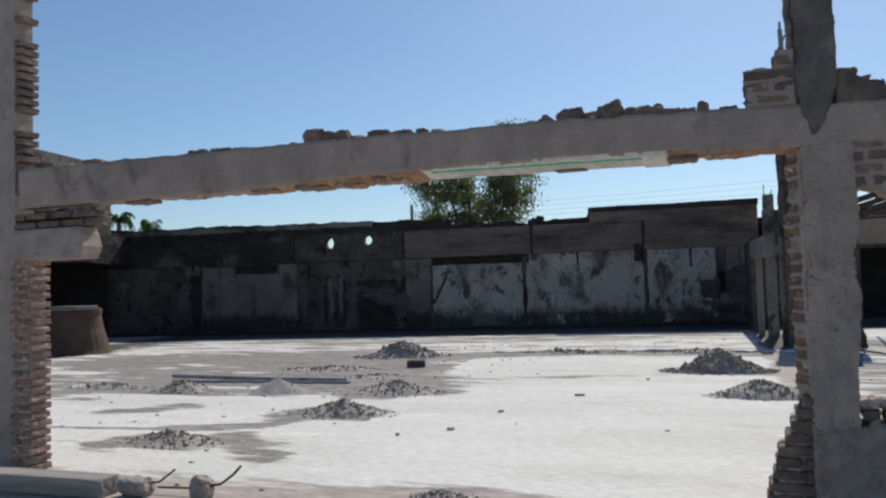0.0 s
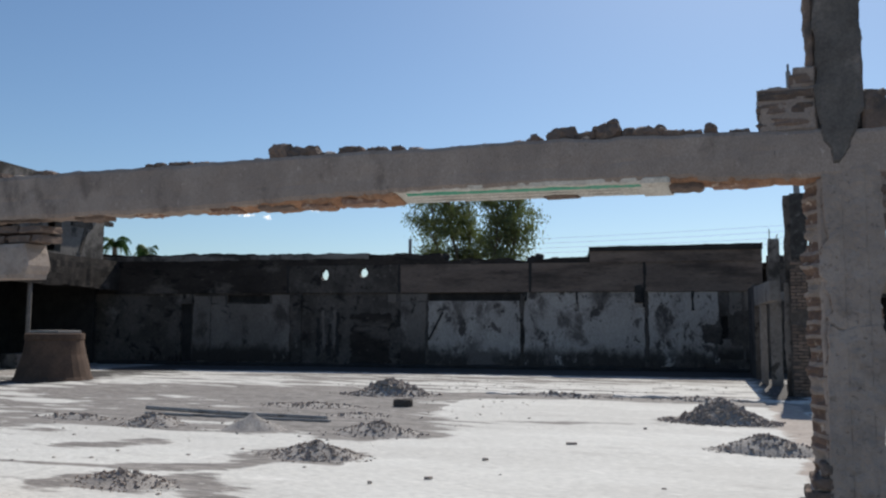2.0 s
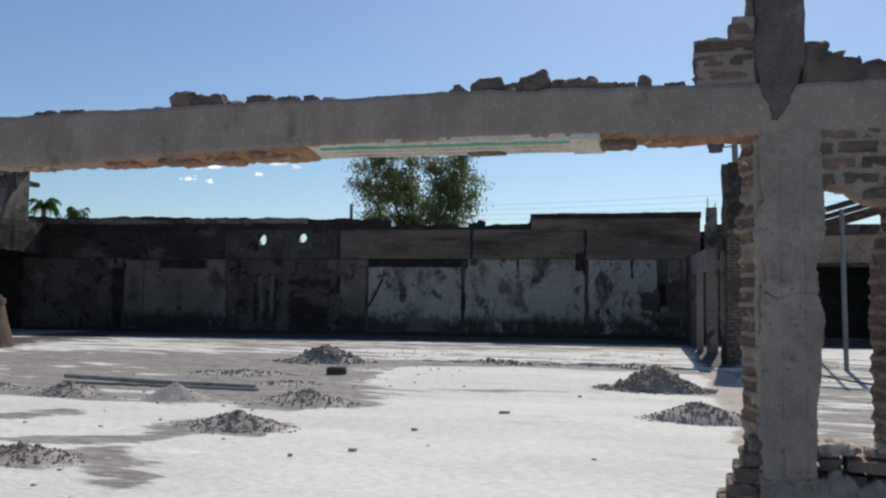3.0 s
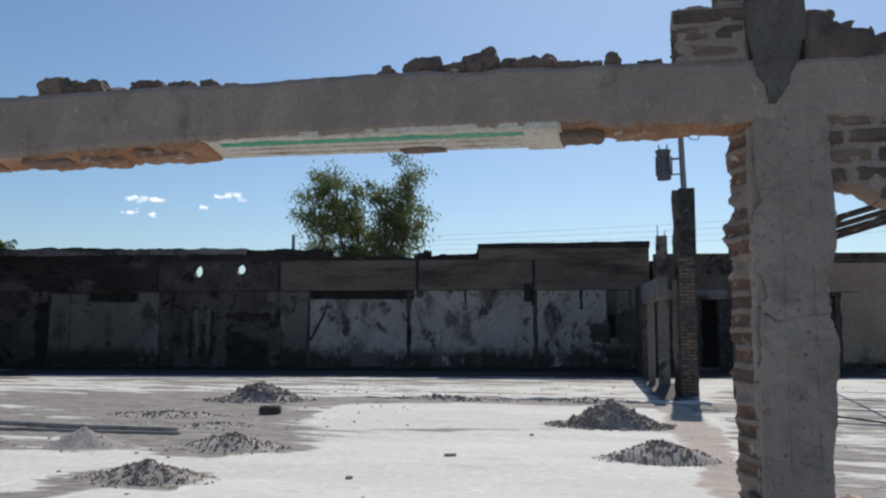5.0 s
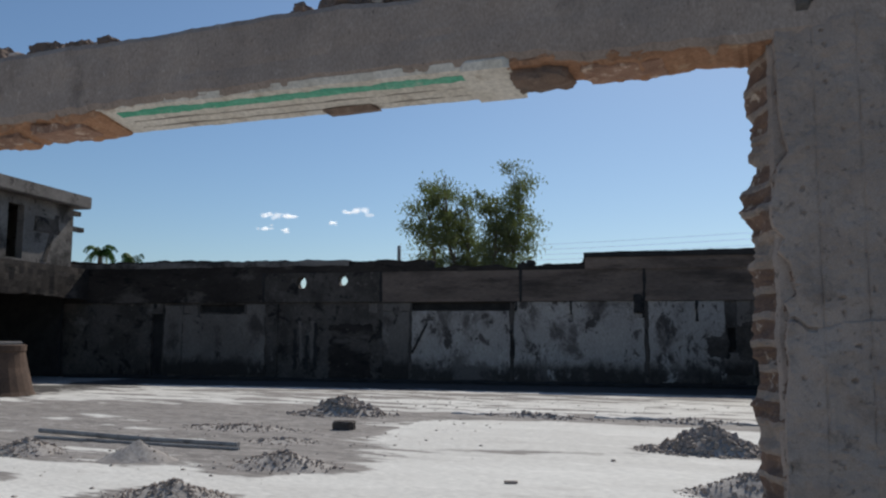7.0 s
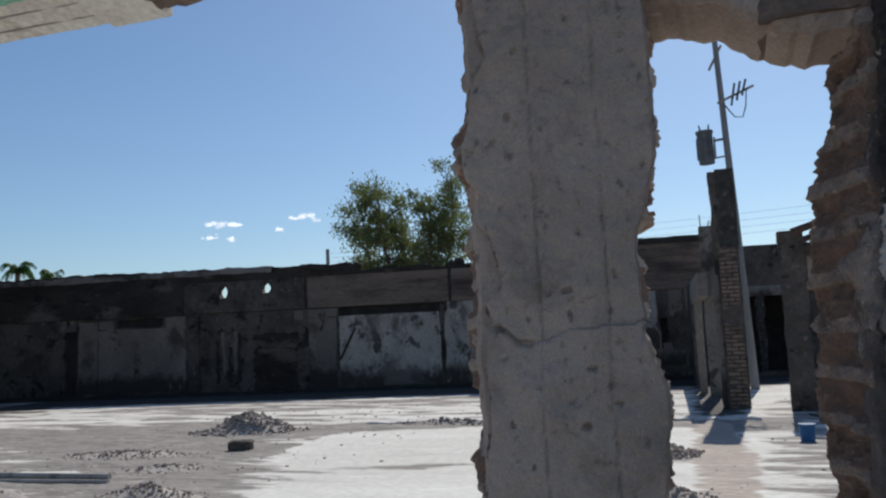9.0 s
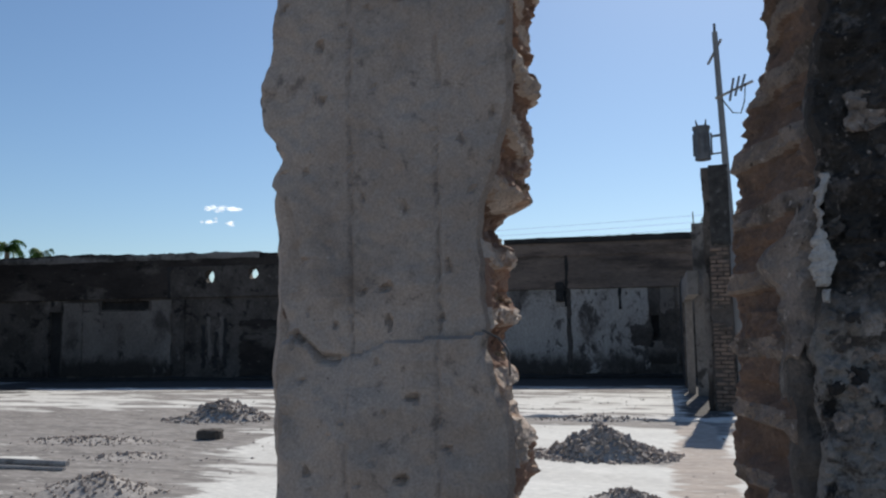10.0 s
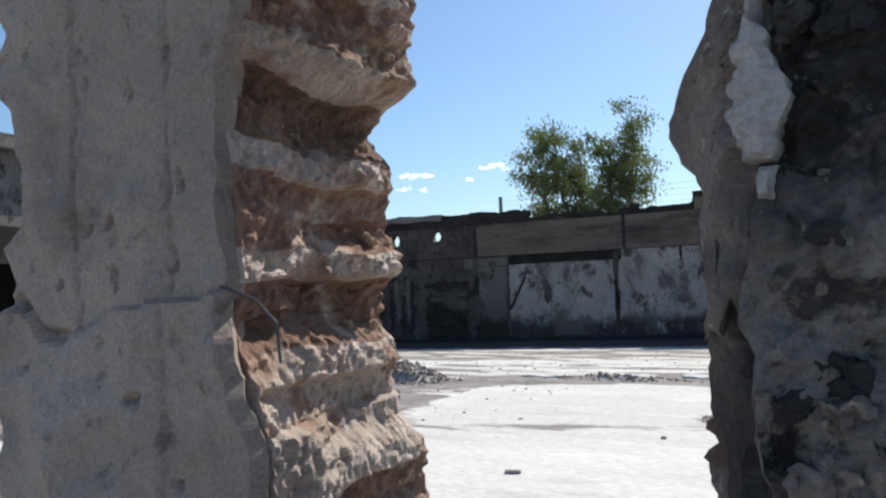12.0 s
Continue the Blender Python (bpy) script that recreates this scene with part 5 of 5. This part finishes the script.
PILES = [  # x, y, width, depth, height, stones
    (-4.0, 8.45, 1.25, 0.75, 0.30, 420, "grey heap of crushed mortar and brick bits", (0.02, 0.06)),
    (-7.5, 10.0, 1.05, 0.75, 0.32, 260, "grey heap of crushed mortar and brick bits", (0.02, 0.07)),
    (-5.92, 10.15, 1.25, 0.8, 0.42, 90, "smooth grey cone of fine ash", (0.01, 0.03)),
    (-4.15, 10.4, 1.35, 0.9, 0.28, 300, "low spread of grey rubble on the floor", (0.02, 0.07)),
    (-6.55, 15.8, 1.9, 1.3, 0.56, 460, "dark heap of broken brick and slag", (0.04, 0.13)),
    (-0.08, 13.5, 1.6, 1.0, 0.58, 560, "dark heap of broken brick and slag", (0.04, 0.12)),
    (0.56, 10.65, 1.25, 0.75, 0.36, 320, "grey heap of crushed mortar and brick bits", (0.02, 0.06)),
    (-4.8, 6.5, 1.15, 0.65, 0.20, 280, "low spread of grey rubble on the floor", (0.02, 0.06)),
    (-1.42, 5.08, 0.66, 0.5, 0.15, 200, "small heap of stones and brick crumbs", (0.02, 0.06)),
    (0.45, 4.9, 0.9, 0.35, 0.07, 120, "thin scatter of mortar crumbs at the column's foot", (0.015, 0.04)),
    (-3.3, 16.75, 2.8, 0.5, 0.15, 300, "long low ridge of rubble across the floor", (0.03, 0.09)),
    (-0.6, 16.9, 2.4, 0.45, 0.14, 200, "long low ridge of rubble across the floor", (0.03, 0.09)),
    (-6.7, 13.2, 2.2, 0.9, 0.12, 220, "long low ridge of rubble across the floor", (0.03, 0.09)),
    (-9.0, 10.2, 1.6, 0.5, 0.14, 140, "long low ridge of rubble across the floor", (0.03, 0.08)),
    (-5.3, 12.1, 1.3, 0.8, 0.10, 160, "low spread of grey rubble on the floor", (0.02, 0.07)),
]
for i, (x, y, w, d, h, k, lab, size) in enumerate(PILES):
    rubble_pile(x, y, w * 0.95, d * 0.95, h * 0.56, k, i * 3.3, lab, size, k < 100)

crumbs_v, crumbs_f = [], []
for s in range(2400):
    x, y = random.uniform(-9, 5), random.uniform(4.3, 22)
    if (-3.4 < x < 0.9 and 5.4 < y < 15.8 and random.random() < 0.95) or (x > 1.0 and random.random() < 0.6) or (y < 10 and random.random() < 0.5):
        continue
    q = random.choice((0.006, 0.008, 0.01, 0.014, 0.02, 0.03))
    k0 = len(crumbs_v)
    for cx, cy, cz in ((-1, -1, 0), (1, -1, 0), (1, 1, 0), (-1, 1, 0), (-0.7, -0.6, 0.6), (0.6, -0.7, 0.7), (0.6, 0.6, 0.5), (-0.6, 0.7, 0.6)):
        crumbs_v.append((x + cx * q * random.uniform(0.5, 1), y + cy * q * random.uniform(0.4, 0.8), 0.004 + cz * q * random.uniform(0.6, 1)))
    crumbs_f += [tuple(k0 + t for t in f) for f in ((4, 5, 6, 7), (0, 1, 5, 4), (1, 2, 6, 5), (2, 3, 7, 6), (3, 0, 4, 7))]
tagged(part("gravel_crumbs", mesh("crumbs", crumbs_v, crumbs_f), M["rubble"]), "scattered mortar crumbs and grit on the floor", "gravel", kind="stuff")

kerb = thing("broken_kerb", pose(0, 0, 0), "low broken kerb edge of an old floor level", "kerb", kind="structure")
for i, (a, c, y) in enumerate(((-4.9, -2.7, 16.75), (-2.3, -0.9, 17.1), (-0.6, 1.5, 16.85))):
    part("kerb_stone", ragged(a, c, -0.01, 0.05, y, y + 0.45, 0.06, jag(i + 300, 0.1, 5), jag(i + 310, 0.1, 5), hi=jag(i + 320, 0.03, 3), amp=0.03, freq=4), M["slab_old"], kerb)

# ---- loose things on the floor ----
tagged(part("brick_block", lump(0.32, 0.2, 0.14, 5, 0.10, 2, 3, 0.4, (0, 0, 0.07)), M["soot_wall"]), "dark lone block of masonry on the floor", "block").matrix_world = pose(-5.3, 13.7, 0, 0, 0, 12)
tagged(part("fallen_pipe", rod([(-8.7, 11.25, 0.085), (-6.9, 11.35, 0.045), (-5.5, 11.4, 0.04)], 0.034, 12), M["old_pipe"]), "long pale pipe lying on the floor", "pipe")
tagged(part("fallen_pipe", rod([(-8.5, 11.0, 0.03), (-5.3, 11.15, 0.03)], 0.024, 10), M["old_pipe"]), "thin grey pipe lying beside a thicker one", "pipe")
tagged(part("timber_plank", lump(1.5, 0.22, 0.14, 7, 0.05, 2, 8, 0.3, (0, 0, 0.075)), M["wood"]), "weathered timber beam lying on the floor", "plank").matrix_world = pose(-4.55, 4.62, 0, 0, 0, 2)
tagged(part("mortar_clod", lump(0.22, 0.16, 0.12, 6, 0.2, 2, 9, 0.7, (0, 0, 0.065)), M["rubble"]), "round clod of mortar on the floor", "clod").matrix_world = pose(-3.62, 4.72, 0)
clod = thing("mortar_clod", pose(-3.05, 4.72, 0), "clod of mortar with a bent steel rod in it", "clod")
part("clod_body", lump(0.15, 0.14, 0.16, 6, 0.18, 2, 10, 0.7, (0, 0, 0.085)), M["rubble"], clod)
part("bent_rod", rod([(0.02, 0, 0.10), (0.14, 0.02, 0.12), (0.24, 0.03, 0.19), (0.30, 0.03, 0.25)], 0.009, 6), M["rust"], clod)
tagged(part("bent_rod", rod([(-3.6, 4.75, 0.08), (-3.45, 4.76, 0.1), (-3.33, 4.78, 0.19)], 0.008, 6), M["rust"]), "bent rusty steel rod beside a clod", "rod")
tagged(part("bent_rod", rod([(-3.5, 4.8, 0.05), (-3.1, 4.82, 0.06)], 0.008, 6), M["rust"]), "rusty steel rod lying on the floor", "rod")
for x, y, w in ((-1.62, 10.4, 0.16), (-2.35, 7.7, 0.10), (-2.75, 7.3, 0.05), (-2.2, 8.9, 0.08), (-1.0, 12.2, 0.06)):
    tagged(part("mortar_chip", lump(w * 0.8, w * 0.35, 0.022, 3, 0.2, 2, x, 0.5, (0, 0, 0.02)), M["rubble"]), "small chip of mortar on the clean slab", "chip").matrix_world = pose(x, y, 0, 0, 0, 20)
tub = thing("plastic_bucket", pose(1.95, 14.6, 0), "small blue plastic bucket standing on the floor", "bucket")
part("body", rod([(0, 0, 0), (0, 0, 0.20)], 0.08, 20, 1.2), M["blue"], tub)
part("rim", rod([(0, 0, 0.19), (0, 0, 0.21)], 0.102, 20), M["blue"], tub)
tagged(part("fallen_cable", rod([(2.2, 17.6, 0.02), (2.9, 15.8, 0.02), (4.0, 14.2, 0.02), (5.4, 13.0, 0.02)], 0.015, 6), M["black"]), "black cable trailing over the floor", "cable")


# ---- trees, far shrubs, clouds ----
def tree(x, y, height, spread, leaves, seed, label, material, base=2.0):
    rnd = random.Random(seed)
    ob = thing("tree", pose(x, y, 0), label, "tree")
    bms, tips = [], []
    for s, (ox, oy, top) in enumerate(((-0.40, 0.05, 0.80), (-0.23, -0.06, 0.93), (-0.12, 0.10, 0.78), (0.15, -0.05, 0.80), (0.28, 0.04, 0.85))):
        lean = Vector((ox * spread, oy * spread, 0))
        pts = [Vector((0.12 * s, 0, 0)), lean * 0.45 + Vector((0, 0, height * 0.28)), lean * 0.85 + Vector((0, 0, height * 0.56 * top)), lean * 1.0 + Vector((0, 0, height * 0.88 * top))]
        bms.append(rod(pts, 0.13, 8, 0.25))
        for b in range(13):
            t = rnd.uniform(0.26, 1.0)
            i = min(2, int(t * 3))
            p = pts[i].lerp(pts[i + 1], t * 3 - i)
            a2 = rnd.uniform(0, 6.28)
            reach = spread * rnd.uniform(0.08, 0.20) * (1.3 - 0.6 * t)
            q = p + Vector((math.cos(a2) * reach, math.sin(a2) * reach, rnd.uniform(0.04, 0.15) * height))
            bms.append(rod([p, p.lerp(q, 0.5) + Vector((0, 0, 0.15)), q], 0.045, 5, 0.3))
            for c in range(4):
                tips.append(p.lerp(q, rnd.uniform(0.45, 1.1)) + Vector((rnd.gauss(0, 0.36), rnd.gauss(0, 0.36), rnd.gauss(0, 0.34))))
    part("trunk", join(bms), M["bark"], ob)
    vs, fs = [], []
    for c in tips:
        size = rnd.uniform(0.28, 0.66)
        for k in range(leaves):
            d = Vector((rnd.gauss(0, 1), rnd.gauss(0, 1), rnd.gauss(0, 0.8)))
            p = c + d * size * 0.55
            if p.z < base:
                continue
            l, w = rnd.uniform(0.14, 0.25), rnd.uniform(0.025, 0.045)
            t = Euler((rnd.uniform(-1.2, 1.2), rnd.uniform(0.2, 1.6), rnd.uniform(0, 6.28))).to_matrix()
            k0 = len(vs)
            vs += [p + t @ Vector(v) for v in ((-l / 2, 0, 0), (0, -w, 0.01), (l / 2, 0, 0), (0, w, 0.01))]
            fs.append((k0, k0 + 1, k0 + 2, k0 + 3))
    part("crown", mesh("crown", vs, fs), material, ob)
    return ob


tree(-12.85, 40.0, 11.4, 7.2, 100, 3, "loose-crowned green tree standing behind the burnt wall", M["leaf"])


def palm(x, y, h, seed):
    rnd = random.Random(seed)
    ob = thing("palm", pose(x, y, 0), "bright green palm top behind the wall", "palm", "palms behind the wall")
    part("trunk", rod([(0, 0, 0), (0.1, 0, h * 0.5), (0.15, 0, h)], 0.16, 8, 0.7), M["bark"], ob)
    vs, fs = [], []
    for f in range(26):
        a, up = rnd.uniform(0, 6.28), rnd.uniform(0.4, 1.15)
        for s in range(14):
            t = s / 13
            c = Vector((math.cos(a) * t * 0.75, math.sin(a) * t * 0.75, h + up * t * 1.6 - 1.4 * t * t)) + Vector((0.15, 0, 0))
            side = Vector((-math.sin(a), math.cos(a), 0))
            for sg in (-1, 1):
                k0 = len(vs)
                e = c + side * sg * 0.28 * math.sin(math.pi * min(1, t + 0.12)) + Vector((0, 0, -0.18))
                vs += [c, c + Vector((math.cos(a) * 0.1, math.sin(a) * 0.1, 0)), e]
                fs.append((k0, k0 + 1, k0 + 2))
    part("crown", mesh("fronds", vs, fs), M["palm"], ob)


palm(-31.3, 34.2, 5.5, 1)
palm(-29.2, 34.4, 4.9, 2)

rnd = random.Random(9)
for az, el, w, h in ((-34.1, 8.4, 38, 8), (-34.9, 7.5, 14, 5), (-33.5, 7.4, 14, 3), (-28.9, 8.8, 28, 7), (-30.35, 8.0, 11, 4)):
    a, e = radians(az), radians(el)
    c = Vector((math.sin(a), math.cos(a), math.tan(e))) * 900
    bms = []
    for k in range(14):
        bm = bmesh.new()
        bmesh.ops.create_icosphere(bm, subdivisions=3, radius=1.0)
        o = Vector((rnd.gauss(0, w * 0.25), rnd.gauss(0, 6), rnd.gauss(0, h * 0.2)))
        s = Vector((rnd.uniform(0.06, 0.17) * w, 6, rnd.uniform(0.10, 0.26) * h))
        for v in bm.verts:
            r = 1 + 0.3 * noise.noise(v.co * 2.5 + Vector((k, az, 0)))
            v.co = Vector((v.co.x * s.x, v.co.y * s.y, v.co.z * s.z)) * r + o
        bms.append(bm)
    ob = tagged(part("cloud", join(bms), M["cloud"]), "small white wisp of cloud low in the sky", "cloud", "wisps of cloud", "structure")
    ob.matrix_world = Matrix.Translation(c) @ pose(0, 0, 0, 0, 0, -az)
